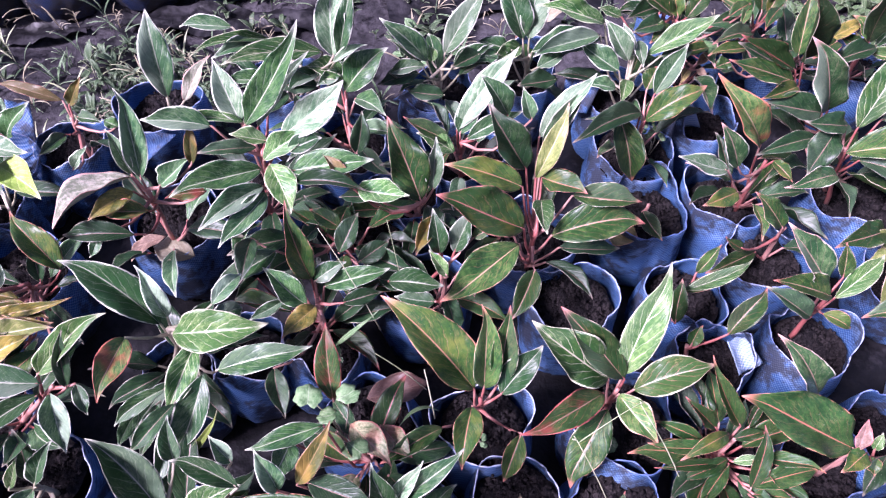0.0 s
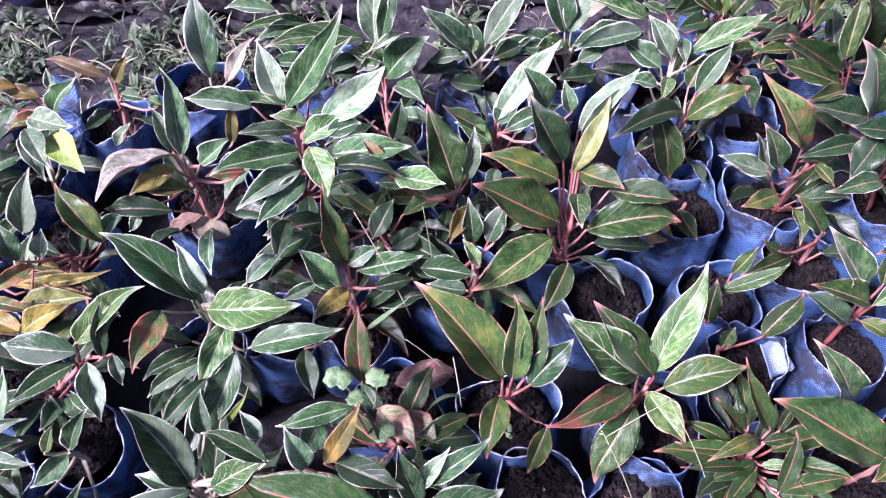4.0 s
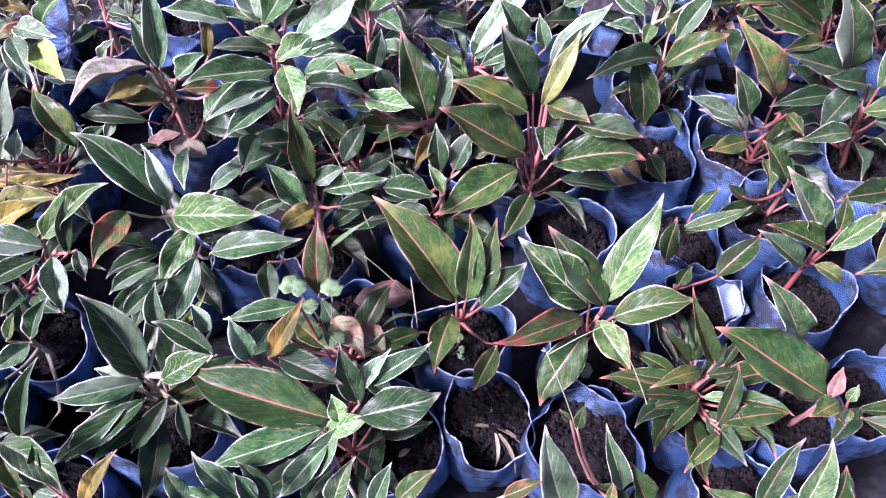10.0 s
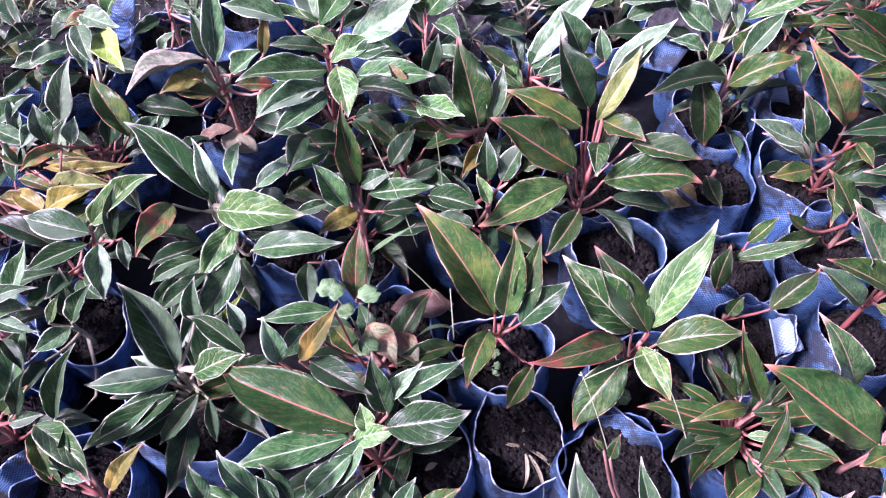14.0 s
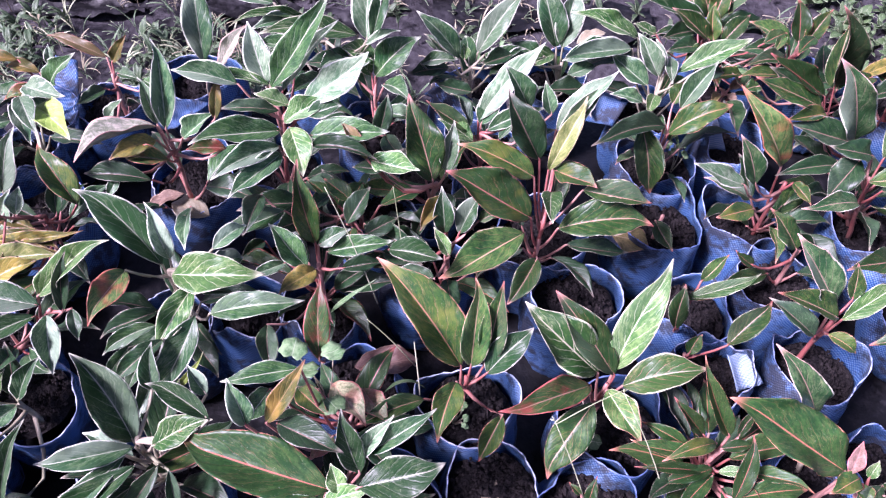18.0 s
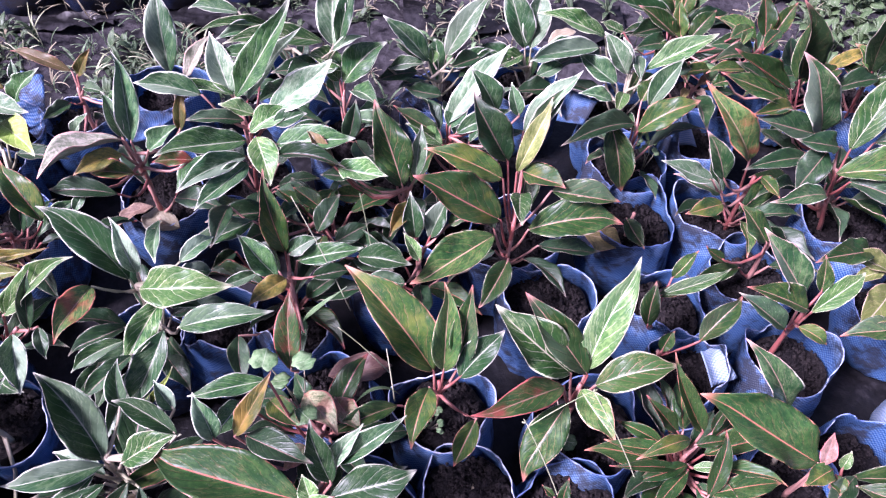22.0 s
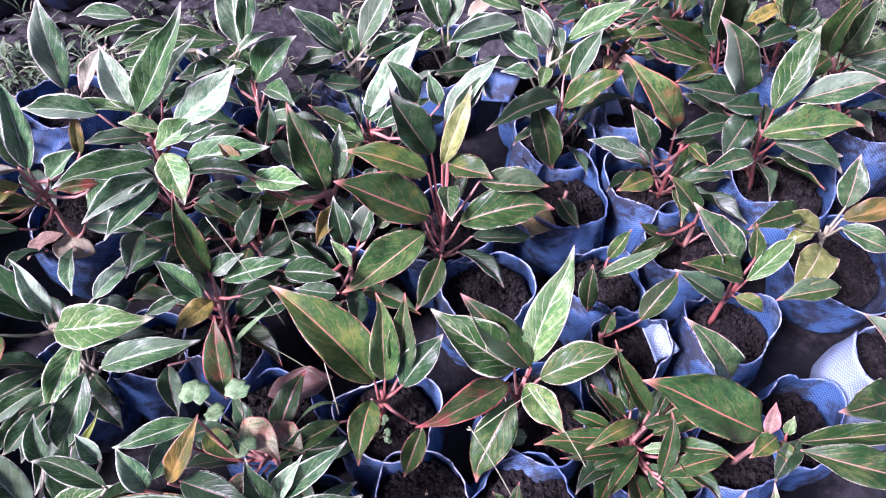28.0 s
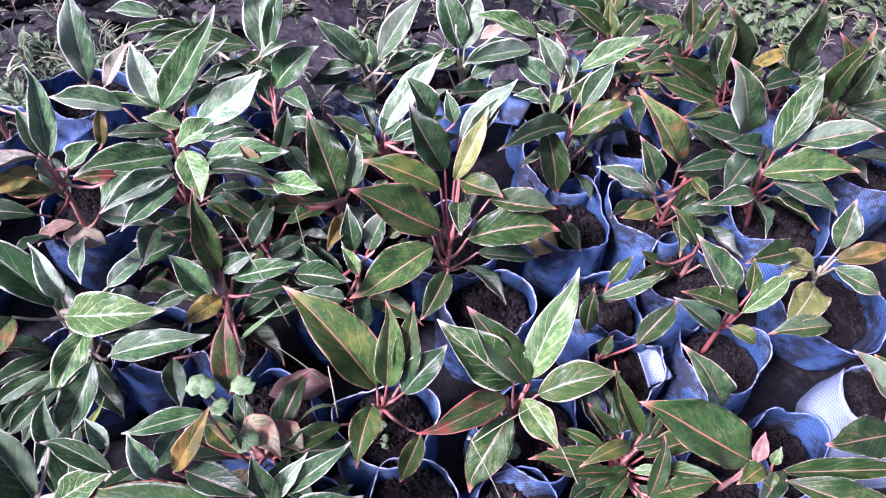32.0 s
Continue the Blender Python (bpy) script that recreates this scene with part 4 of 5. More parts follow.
p = Plant("tall rosette of cream edged green leaves in a blue bag", -0.310, 1.394, 0.082, 0.165, 25)
p.shoot(0.054, -0.089, 0.370, True)
p.leaf(0.030, -0.053, 0.397, 15, 56, 0.196, 0.054, 43, "gc")
p.leaf(0.025, -0.050, 0.402, 116, 47, 0.102, 0.052, -4, "w")
p.leaf(0.050, -0.057, 0.394, 18, 51, 0.153, 0.036, 38, "w")
p.leaf(0.088, -0.078, 0.396, 17, 35, 0.132, 0.061, 30, "w")
p.leaf(0.031, -0.050, 0.401, -175, 18, 0.094, 0.025, -26, "v")
p.leaf(0.064, -0.075, 0.382, -173, 27, 0.060, 0.036, -27, "l")
p.leaf(0.056, -0.103, 0.369, 16, 23, 0.086, 0.049, 27, "v")
p.leaf(0.066, -0.111, 0.368, -69, -14, 0.088, 0.053, 2, "l")
p.leaf(0.053, -0.119, 0.368, -156, 13, 0.144, 0.059, -26, "gc")
p.leaf(0.056, -0.153, 0.367, -139, 5, 0.120, 0.049, -23, "wg")
p.leaf(0.061, -0.166, 0.366, -131, -5, 0.112, 0.048, -20, "wg")
p.leaf(0.046, -0.082, 0.376, -166, 13, 0.092, 0.032, -26, "d")
p.leaf(0.100, -0.128, 0.369, -6, 13, 0.130, 0.054, 25, "gc")
p.leaf(0.103, -0.149, 0.367, -17, 6, 0.114, 0.041, 21, "d")
p.leaf(-0.015, -0.070, 0.418, -177, 16, 0.102, 0.054, -26, "wg")
p.leaf(0.069, 0.005, 0.436, -167, 16, 0.061, 0.036, -29, "gc")
p.leaf(0.095, -0.106, 0.391, 6, 22, 0.060, 0.036, 27, "wg")
p.low_leaves(9)

p = Plant("cream edged green and silvery green leaves in blue bag", -0.248, 1.686, 0.075, 0.160, 26)
p.shoot(0.024, -0.097, 0.300, False)
p.leaf(0.107, -0.140, 0.342, 81, 58, 0.148, 0.063, 9, "w")
p.leaf(0.117, -0.147, 0.348, 61, 59, 0.137, 0.039, 20, "wg")
p.leaf(0.088, -0.119, 0.335, -157, 18, 0.186, 0.051, -30, "v")
p.leaf(-0.007, -0.071, 0.328, -154, 16, 0.156, 0.028, -31, "v")
p.leaf(0.106, -0.151, 0.339, 9, 26, 0.070, 0.024, 30, "w")
p.leaf(0.071, -0.133, 0.297, -134, 10, 0.073, 0.042, -24, "wg")
p.leaf(0.113, -0.137, 0.297, -144, 5, 0.052, 0.031, -25, "wg")
p.leaf(-0.070, -0.077, 0.367, 177, 6, 0.092, 0.037, -28, "wg")
p.leaf(-0.032, -0.083, 0.340, -142, 11, 0.093, 0.039, -29, "wg")
p.low_leaves(9)

p = Plant("silvery leaves on bright pink stems in a blue bag", -0.452, 1.342, 0.082, 0.165, 27)
p.shoot(0.008, -0.057, 0.325, True)
p.leaf(-0.001, -0.042, 0.336, 89, 64, 0.146, 0.054, 16, "wg")
p.leaf(-0.013, -0.040, 0.344, 118, 56, 0.079, 0.034, -0, "w")
p.leaf(-0.014, -0.043, 0.342, -128, 17, 0.149, 0.065, 10, "wr")
p.leaf(-0.008, -0.071, 0.339, -130, 15, 0.085, 0.039, -26, "y")
p.leaf(0.014, -0.098, 0.321, -176, 10, 0.076, 0.045, -22, "r")
p.leaf(-0.003, -0.141, 0.321, 178, -1, 0.111, 0.044, -21, "d")
p.leaf(0.030, -0.060, 0.335, 18, 37, 0.074, 0.044, 32, "wg")
p.leaf(0.089, -0.054, 0.374, 75, 61, 0.069, 0.023, 20, "y")
p.leaf(-0.055, -0.136, 0.325, -119, -31, 0.041, 0.021, -23, "wg")
p.leaf(0.100, -0.070, 0.326, -166, 10, 0.062, 0.037, -24, "r")
p.low_leaves(5)
# added panel for the sunlit front of the bag behind
p.fold(((-0.560, 1.535, 0.190), (-0.456, 1.526, 0.190), (-0.522, 1.482, 0.155), (-0.556, 1.477, 0.155)), BAG)

p = Plant("bright lime and silver leaves in a blue woven bag", -0.791, 1.394, 0.061, 0.165, 28)
p.shoot(0.055, 0.010, 0.300, False)
p.leaf(0.083, -0.013, 0.296, -42, 6, 0.123, 0.062, 6, "lb")
p.leaf(0.055, 0.023, 0.310, -25, 8, 0.097, 0.049, 16, "w")
p.leaf(0.055, -0.003, 0.308, -57, 1, 0.102, 0.042, -3, "w")
p.leaf(0.054, -0.010, 0.306, -60, -1, 0.117, 0.036, -5, "wg")
p.leaf(0.053, -0.048, 0.295, -142, -1, 0.069, 0.041, -28, "wg")
p.leaf(0.090, -0.200, 0.284, 45, 62, 0.120, 0.047, 46, "w")
p.low_leaves(4)

p = Plant("plant with yellowing brown leaves in a blue woven bag", -0.706, 1.250, 0.085, 0.165, 29)
p.shoot(0.083, -0.097, 0.280, True)
p.leaf(0.145, -0.097, 0.311, 135, 34, 0.112, 0.056, -3, "gy")
p.leaf(0.010, -0.148, 0.278, -0, 12, 0.158, 0.028, 19, "y")
p.leaf(0.039, -0.181, 0.282, -3, 15, 0.108, 0.048, 18, "ly")
p.leaf(0.076, -0.123, 0.280, 165, 6, 0.080, 0.035, -13, "y")
p.leaf(0.108, -0.103, 0.290, 86, 51, 0.064, 0.033, 20, "d")
p.leaf(0.058, -0.120, 0.308, 81, 40, 0.045, 0.032, 21, "w")
p.leaf(0.038, -0.137, 0.328, 114, 51, 0.063, 0.038, 10, "gc")
p.leaf(0.099, -0.173, 0.279, -130, -1, 0.058, 0.035, -23, "d")
p.leaf(0.104, -0.151, 0.276, -143, 4, 0.078, 0.047, -23, "y")
p.leaf(0.121, -0.142, 0.277, 178, 2, 0.114, 0.028, -17, "y")
p.leaf(0.097, -0.198, 0.278, -151, -3, 0.074, 0.039, -22, "d")
p.leaf(0.118, -0.210, 0.276, -138, -6, 0.071, 0.038, -23, "gy")
p.leaf(0.041, -0.133, 0.280, -18, 8, 0.096, 0.037, 13, "y")
p.leaf(0.032, -0.179, 0.282, -1, 8, 0.111, 0.040, 18, "y")
p.leaf(0.047, -0.231, 0.284, 22, 15, 0.080, 0.042, 23, "y")
p.leaf(0.032, -0.119, 0.279, 51, 53, 0.040, 0.021, 36, "wr")
p.low_leaves(8)

p = Plant("yellowing and green leaves in blue bag", -0.778, 1.505, 0.061, 0.165, 30)
p.shoot(0.023, 0.004, 0.240, True)
p.leaf(0.040, -0.014, 0.245, 11, 46, 0.092, 0.045, 44, "gc")
p.leaf(0.014, 0.015, 0.252, 173, 6, 0.064, 0.032, -22, "y")
p.leaf(0.022, -0.015, 0.238, -152, 3, 0.067, 0.031, -28, "r")
p.leaf(0.031, 0.027, 0.256, 91, 56, 0.042, 0.020, 18, "w")
p.leaf(-0.021, 0.024, 0.273, -176, 6, 0.104, 0.032, -25, "y")
p.leaf(-0.067, -0.016, 0.306, -107, -28, 0.055, 0.020, -25, "y")
p.low_leaves(1)
# panel added to catch the sun where the bag wall looks bright
p.fold(((-0.790, 1.632, 0.200), (-0.748, 1.630, 0.190), (-0.703, 1.454, 0.155), (-0.803, 1.557, 0.155)), BAG)

p = Plant("green and tan leaves in blue bag", -0.665, 1.543, 0.064, 0.160, 31)
p.shoot(0.042, -0.028, 0.260, True)
p.leaf(0.030, -0.002, 0.278, 167, 17, 0.115, 0.029, -21, "br")
p.leaf(0.040, -0.010, 0.273, 22, 54, 0.065, 0.027, 46, "y")
p.leaf(0.057, -0.035, 0.268, -21, 5, 0.048, 0.032, 20, "gc")
p.leaf(0.037, -0.063, 0.255, -128, 3, 0.061, 0.037, -27, "gc")
p.leaf(0.057, -0.139, 0.246, 20, 46, 0.055, 0.025, 39, "w")
p.leaf(0.128, -0.055, 0.256, 158, 18, 0.030, 0.030, -18, "gc")
p.low_leaves(1)

p = Plant("cream edged green and silvery pink leaves in blue bag", -0.510, 1.651, 0.075, 0.150, 32)
p.shoot(0.070, -0.142, 0.300, False)
p.leaf(0.074, -0.153, 0.311, 97, 59, 0.151, 0.063, 9, "wg")
p.leaf(0.104, -0.166, 0.314, 29, 52, 0.098, 0.030, 38, "wr")

p = Plant("red flushed leaves on pink stems in a blue bag", 0.585, 1.302, 0.074, 0.165, 33, flaps=((150, 0.035, 0.02, 22),))
p.shoot(0.018, -0.013, 0.280, True)
p.leaf(0.009, 0.010, 0.297, 167, 51, 0.187, 0.069, -45, "r")
p.leaf(0.025, -0.021, 0.288, -67, -2, 0.050, 0.030, 23, "gy")
p.leaf(-0.053, -0.044, 0.305, 154, 59, 0.102, 0.045, -46, "wp")
p.leaf(-0.079, -0.056, 0.316, 178, 26, 0.106, 0.041, -28, "w")
p.leaf(-0.052, -0.072, 0.275, -158, 5, 0.076, 0.041, -15, "gy")
p.low_leaves(7, ("d", "gp", "d", "wp"))

p = Plant("cream edged green and green leaves in blue bag", 0.836, 1.278, 0.087, 0.165, 34, flaps=((10, 0.04, 0.02, 24), (160, 0.03, 0.02, 24)))
p.shoot(-0.113, 0.106, 0.300, True)
p.leaf(-0.103, 0.089, 0.312, 176, 63, 0.192, 0.075, -70, "wp")
p.leaf(-0.130, 0.182, 0.354, -143, 64, 0.221, 0.073, -110, "gp")
p.leaf(-0.158, 0.140, 0.339, -178, 24, 0.157, 0.049, -31, "gp")
p.leaf(-0.152, 0.160, 0.347, 179, 32, 0.153, 0.049, -35, "dr")
p.leaf(-0.151, 0.134, 0.332, -156, 9, 0.095, 0.040, -18, "gy")
p.leaf(-0.111, 0.090, 0.307, 177, 15, 0.118, 0.066, -27, "d")
p.leaf(-0.135, 0.045, 0.293, -165, 3, 0.127, 0.047, -18, "d")
p.leaf(-0.128, -0.039, 0.291, -164, 4, 0.106, 0.043, -16, "wp")
p.low_leaves(11, ("d", "gp", "d", "wp"))
p.shoot(-0.097, 0.011, 0.300, True)
p.leaf(-0.076, 0.034, 0.322, 49, 53, 0.152, 0.061, -0, "v")
p.leaf(-0.105, -0.004, 0.305, -8, 12, 0.167, 0.075, 22, "gp")
p.leaf(-0.043, 0.034, 0.341, 1, 14, 0.154, 0.057, 20, "wp")
p.leaf(-0.083, -0.018, 0.299, -37, -1, 0.118, 0.059, 27, "d")
p.leaf(-0.115, 0.033, 0.321, -135, -18, 0.099, 0.059, -3, "d")
p.leaf(-0.093, 0.042, 0.323, -177, 13, 0.084, 0.051, -24, "d")
p.shoot(-0.120, 0.256, 0.260, True)
p.leaf(-0.231, 0.240, 0.297, -158, 0, 0.035, 0.035, -19, "gp")
p.leaf(-0.167, 0.305, 0.305, -161, 7, 0.098, 0.041, -22, "gp")
p.leaf(-0.184, 0.277, 0.296, -168, 8, 0.087, 0.034, -24, "gy")
p.leaf(-0.106, 0.221, 0.277, 164, 26, 0.130, 0.048, -33, "d")

p = Plant("pale yellow leafy plant in a slumped blue woven bag", 0.900, 1.122, 0.087, 0.125, 35, flaps=((250, -0.01, 0.03, 50),))
p.shoot(-0.110, -0.023, 0.270, False)
p.leaf(-0.130, -0.032, 0.276, 171, 18, 0.090, 0.048, -23, "ly")
p.leaf(-0.134, -0.058, 0.267, -137, -3, 0.107, 0.064, 2, "ly")
p.leaf(-0.143, -0.034, 0.282, -160, 1, 0.068, 0.030, -9, "ly")
p.leaf(-0.082, -0.004, 0.291, 78, 56, 0.089, 0.051, -19, "wp")
p.leaf(-0.091, -0.020, 0.284, 4, 14, 0.107, 0.044, 15, "y")
p.leaf(-0.137, -0.133, 0.267, -178, -4, 0.101, 0.049, -14, "gp")
p.leaf(-0.169, -0.011, 0.303, -166, 6, 0.105, 0.053, -14, "gp")
p.leaf(-0.099, -0.036, 0.284, -35, -4, 0.086, 0.052, 25, "wp")

p = Plant("olive mottled and green leaves in blue bag", 1.086, 1.406, 0.080, 0.160, 36)
p.shoot(-0.140, 0.045, 0.300, True)
p.leaf(-0.138, 0.056, 0.307, -160, 63, 0.201, 0.058, -99, "gy")
p.leaf(-0.128, 0.051, 0.310, -132, 62, 0.209, 0.055, 168, "v")
p.leaf(-0.128, 0.030, 0.313, 3, 13, 0.122, 0.056, 21, "gp")
p.leaf(-0.156, 0.039, 0.306, -147, -2, 0.089, 0.047, -8, "gy")
p.leaf(-0.131, 0.010, 0.316, -34, -4, 0.090, 0.046, 31, "d")
p.leaf(-0.151, 0.050, 0.308, -130, 61, 0.265, 0.054, 160, "gp")
p.low_leaves(5, ("d", "gp", "d", "wp"))

p = Plant("green and dark green leaves in blue bag", 0.872, 1.697, 0.060, 0.120, 37)
p.shoot(-0.076, -0.108, 0.280, True)
p.leaf(-0.105, -0.146, 0.271, 83, 58, 0.125, 0.062, -15, "gp")
p.leaf(-0.094, -0.148, 0.271, 69, 56, 0.106, 0.052, -8, "gp")
p.leaf(-0.057, -0.135, 0.295, 18, 16, 0.096, 0.033, 17, "y")
p.leaf(-0.106, -0.131, 0.273, -164, 9, 0.098, 0.054, -22, "d")
p.leaf(-0.045, -0.151, 0.308, -145, -1, 0.074, 0.044, -10, "gy")
p.leaf(-0.053, -0.174, 0.273, 12, 6, 0.112, 0.052, 20, "d")
p.low_leaves(9, ("d", "gp", "d", "wp"))

p = Plant("green and olive mottled leaves in blue bag", 0.988, 1.630, 0.072, 0.160, 38)
p.shoot(-0.070, -0.057, 0.280, True)
p.leaf(-0.068, -0.047, 0.286, 54, 48, 0.079, 0.047, -2, "gy")
p.leaf(-0.082, -0.066, 0.287, 167, 52, 0.077, 0.045, -53, "gp")
p.leaf(-0.070, -0.081, 0.284, 31, 25, 0.063, 0.038, 10, "wg")
p.leaf(-0.088, -0.076, 0.275, 156, 24, 0.055, 0.033, -34, "dr")
p.leaf(-0.079, -0.084, 0.274, -28, 3, 0.062, 0.037, 30, "gp")
p.leaf(-0.078, -0.070, 0.286, -133, 63, 0.265, 0.056, -159, "wp")
p.low_leaves(6, ("d", "gp", "d", "wp"))

p = Plant("dark red ribbed and olive mottled leaves in blue bag", 0.817, 1.809, 0.060, 0.120, 39)
p.shoot(-0.097, -0.158, 0.270, True)
p.leaf(-0.089, -0.141, 0.284, 107, 55, 0.089, 0.048, -26, "dr")
p.leaf(-0.079, -0.146, 0.284, 42, 49, 0.086, 0.046, 9, "gy")
p.leaf(-0.108, -0.145, 0.282, 167, 23, 0.101, 0.048, -34, "gp")
p.leaf(-0.118, -0.164, 0.276, -171, 11, 0.106, 0.050, -27, "d")
p.low_leaves(9, ("d", "gp", "d", "wp"))

# whole bag coloured pale for its wall that faces the sun
p = Plant("cream edged green leaves in a faded sunlit white woven bag", 0.885, 0.888, 0.086, 0.160, 40, flaps=((158, 0.055, 0.004, 24), (205, 0.02, -0.004, 26)), cloth=BAG_PALE)
p.shoot(-0.133, -0.114, 0.300, True)
p.leaf(-0.131, -0.097, 0.314, -171, 11, 0.129, 0.066, -7, "gp")
p.leaf(-0.140, -0.055, 0.345, 158, 43, 0.130, 0.048, -33, "wp")
p.leaf(-0.122, -0.044, 0.350, 148, 35, 0.073, 0.038, -30, "gp")

p = Plant("dark green and green leaves in blue bag", -0.104, 1.281, 0.064, 0.160, 41)
p.shoot(-0.050, -0.066, 0.240, True)
p.leaf(-0.048, -0.089, 0.239, 55, 30, 0.074, 0.045, 15, "d")
p.leaf(-0.079, -0.049, 0.264, -125, 9, 0.055, 0.033, -17, "d")
p.leaf(-0.111, -0.081, 0.282, -163, 10, 0.111, 0.054, -22, "d")
p.leaf(-0.139, -0.121, 0.307, -146, 5, 0.114, 0.042, -21, "gc")
p.leaf(-0.092, -0.091, 0.269, -145, 6, 0.081, 0.048, -20, "d")
p.leaf(0.014, -0.142, 0.237, -23, 5, 0.073, 0.044, 17, "d")
p.leaf(-0.041, -0.050, 0.252, 149, 19, 0.062, 0.037, -16, "dr")
p.leaf(-0.017, -0.110, 0.238, 30, 9, 0.064, 0.039, 19, "d")
p.leaf(-0.173, -0.110, 0.330, -99, -0, 0.079, 0.043, -12, "d")
p.leaf(-0.031, 0.021, 0.220, -113, -9, 0.098, 0.048, -19, "dr")
p.leaf(-0.061, -0.193, 0.200, 16, 36, 0.099, 0.039, 33, "d")
p.low_leaves(9, ("d", "dr", "d"))

p = Plant("cream edged green and green leaves in blue bag", -0.015, 1.161, 0.075, 0.160, 42)
p.shoot(0.032, -0.025, 0.260, True)
p.leaf(0.026, -0.008, 0.274, 103, 62, 0.080, 0.040, -7, "wg")
p.leaf(0.049, -0.010, 0.277, 47, 55, 0.082, 0.042, 16, "wg")
p.leaf(0.023, 0.041, 0.307, -120, -1, 0.076, 0.039, -11, "y")
p.leaf(0.035, -0.044, 0.260, 137, 46, 0.055, 0.026, -17, "l")
p.leaf(-0.059, -0.080, 0.322, -18, 9, 0.085, 0.051, 18, "gc")
p.leaf(0.011, -0.086, 0.258, 171, 11, 0.064, 0.038, -18, "wg")
p.leaf(0.079, 0.000, 0.299, 11, 21, 0.043, 0.032, 20, "gp")
p.low_leaves(8, ("d", "dr", "d"))

p = Plant("green and silvery green leaves in blue bag", -0.025, 1.368, 0.064, 0.160, 43)
p.shoot(0.022, -0.109, 0.275, True)
p.leaf(0.015, -0.114, 0.284, 123, 55, 0.150, 0.075, -14, "gp")
p.leaf(0.037, -0.096, 0.288, 77, 59, 0.089, 0.036, 6, "w")
p.leaf(-0.086, -0.132, 0.350, -23, 9, 0.086, 0.051, 21, "v")
p.leaf(-0.091, -0.135, 0.353, 138, 39, 0.074, 0.029, -15, "br")
p.leaf(-0.061, -0.138, 0.331, 170, -2, 0.057, 0.034, -22, "d")
p.low_leaves(7, ("d", "dr", "d"))

p = Plant("dark red ribbed and cream edged green leaves in blue bag", 0.237, 0.743, 0.081, 0.165, 44)
p.shoot(0.028, -0.108, 0.220, True)
p.leaf(0.024, -0.086, 0.238, 123, 51, 0.108, 0.039, -16, "wg")
p.leaf(0.054, -0.108, 0.238, 127, 46, 0.072, 0.041, -15, "dr")
p.leaf(0.033, -0.098, 0.228, 166, 17, 0.058, 0.028, -9, "dr")
p.leaf(0.002, -0.104, 0.237, 79, 52, 0.033, 0.019, -8, "r")
p.leaf(-0.054, -0.019, 0.313, 142, 24, 0.021, 0.012, -12, "dr")
p.leaf(-0.045, -0.027, 0.304, 72, 47, 0.038, 0.018, -4, "dr")
p.shoot(-0.066, -0.098, 0.240, False)
p.leaf(-0.056, -0.116, 0.239, 119, 54, 0.144, 0.058, -12, "w")

p = Plant("cream edged green and olive mottled leaves in blue bag", 0.459, 0.670, 0.071, 0.140, 45)
p.shoot(0.032, -0.058, 0.240, True)
p.leaf(-0.045, -0.050, 0.288, 66, 54, 0.118, 0.037, -13, "wp")
p.leaf(0.030, -0.042, 0.253, 74, 54, 0.112, 0.048, -17, "wp")
p.leaf(0.068, -0.038, 0.269, 87, 53, 0.060, 0.034, -21, "gy")
p.low_leaves(3, ("d", "gp", "d", "wp"))

p = Plant("cream edged green and olive mottled leaves in blue bag", -0.538, 0.643, 0.076, 0.140, 46)
p.shoot(0.084, -0.020, 0.240, True)
p.leaf(0.100, -0.015, 0.252, 40, 47, 0.103, 0.030, 21, "y")
p.leaf(0.050, -0.005, 0.268, 78, 56, 0.088, 0.024, 25, "gc")
p.leaf(0.065, 0.009, 0.267, 172, 13, 0.076, 0.043, -4, "wg")
p.leaf(0.043, -0.006, 0.271, -14, 12, 0.035, 0.022, 2, "wg")
p.leaf(0.047, -0.019, 0.270, 142, 7, 0.064, 0.030, 5, "gy")
p.leaf(0.006, 0.042, 0.313, -30, 2, 0.112, 0.048, -2, "v")
p.leaf(0.003, 0.033, 0.308, -49, -2, 0.070, 0.035, -8, "gy")
p.low_leaves(2)

p = Plant("cream edged green and dark green leaves in blue bag", -0.154, 0.603, 0.080, 0.130, 47)
p.shoot(0.069, 0.024, 0.240, False)
p.leaf(0.025, 0.091, 0.300, -135, -27, 0.097, 0.045, -9, "wg")
p.leaf(0.035, 0.025, 0.267, 62, 46, 0.072, 0.037, 8, "v")
p.leaf(0.084, 0.029, 0.253, 61, 45, 0.063, 0.036, 6, "wg")
p.leaf(-0.050, 0.010, 0.336, 132, 40, 0.045, 0.028, 2, "wg")
p.leaf(0.114, 0.025, 0.273, 35, 31, 0.069, 0.031, 6, "gy")
p.leaf(0.239, 0.012, 0.371, 19, 21, 0.050, 0.024, 5, "r")
p.leaf(-0.056, 0.009, 0.338, 147, 25, 0.090, 0.034, -1, "wg")
p.leaf(-0.077, 0.001, 0.358, 165, 9, 0.068, 0.030, -3, "gc")
p.leaf(-0.033, 0.013, 0.321, 134, 41, 0.069, 0.029, 1, "d")
p.leaf(-0.114, -0.002, 0.387, 128, 35, 0.046, 0.025, 4, "d")
p.low_leaves(6)

p = Plant("dark green and green leaves in blue bag", 0.631, 1.877, 0.050, 0.140, 48)
p.shoot(-0.060, -0.115, 0.260, True)
p.leaf(-0.059, -0.107, 0.264, 146, 53, 0.099, 0.057, -40, "gp")
p.leaf(-0.043, -0.110, 0.274, 30, 43, 0.097, 0.058, 18, "gp")
p.leaf(-0.073, -0.122, 0.267, -174, 22, 0.178, 0.059, -33, "wg")
p.leaf(-0.054, -0.139, 0.265, 10, 7, 0.107, 0.053, 25, "d")
p.leaf(-0.076, -0.134, 0.254, -155, 4, 0.108, 0.059, -22, "d")
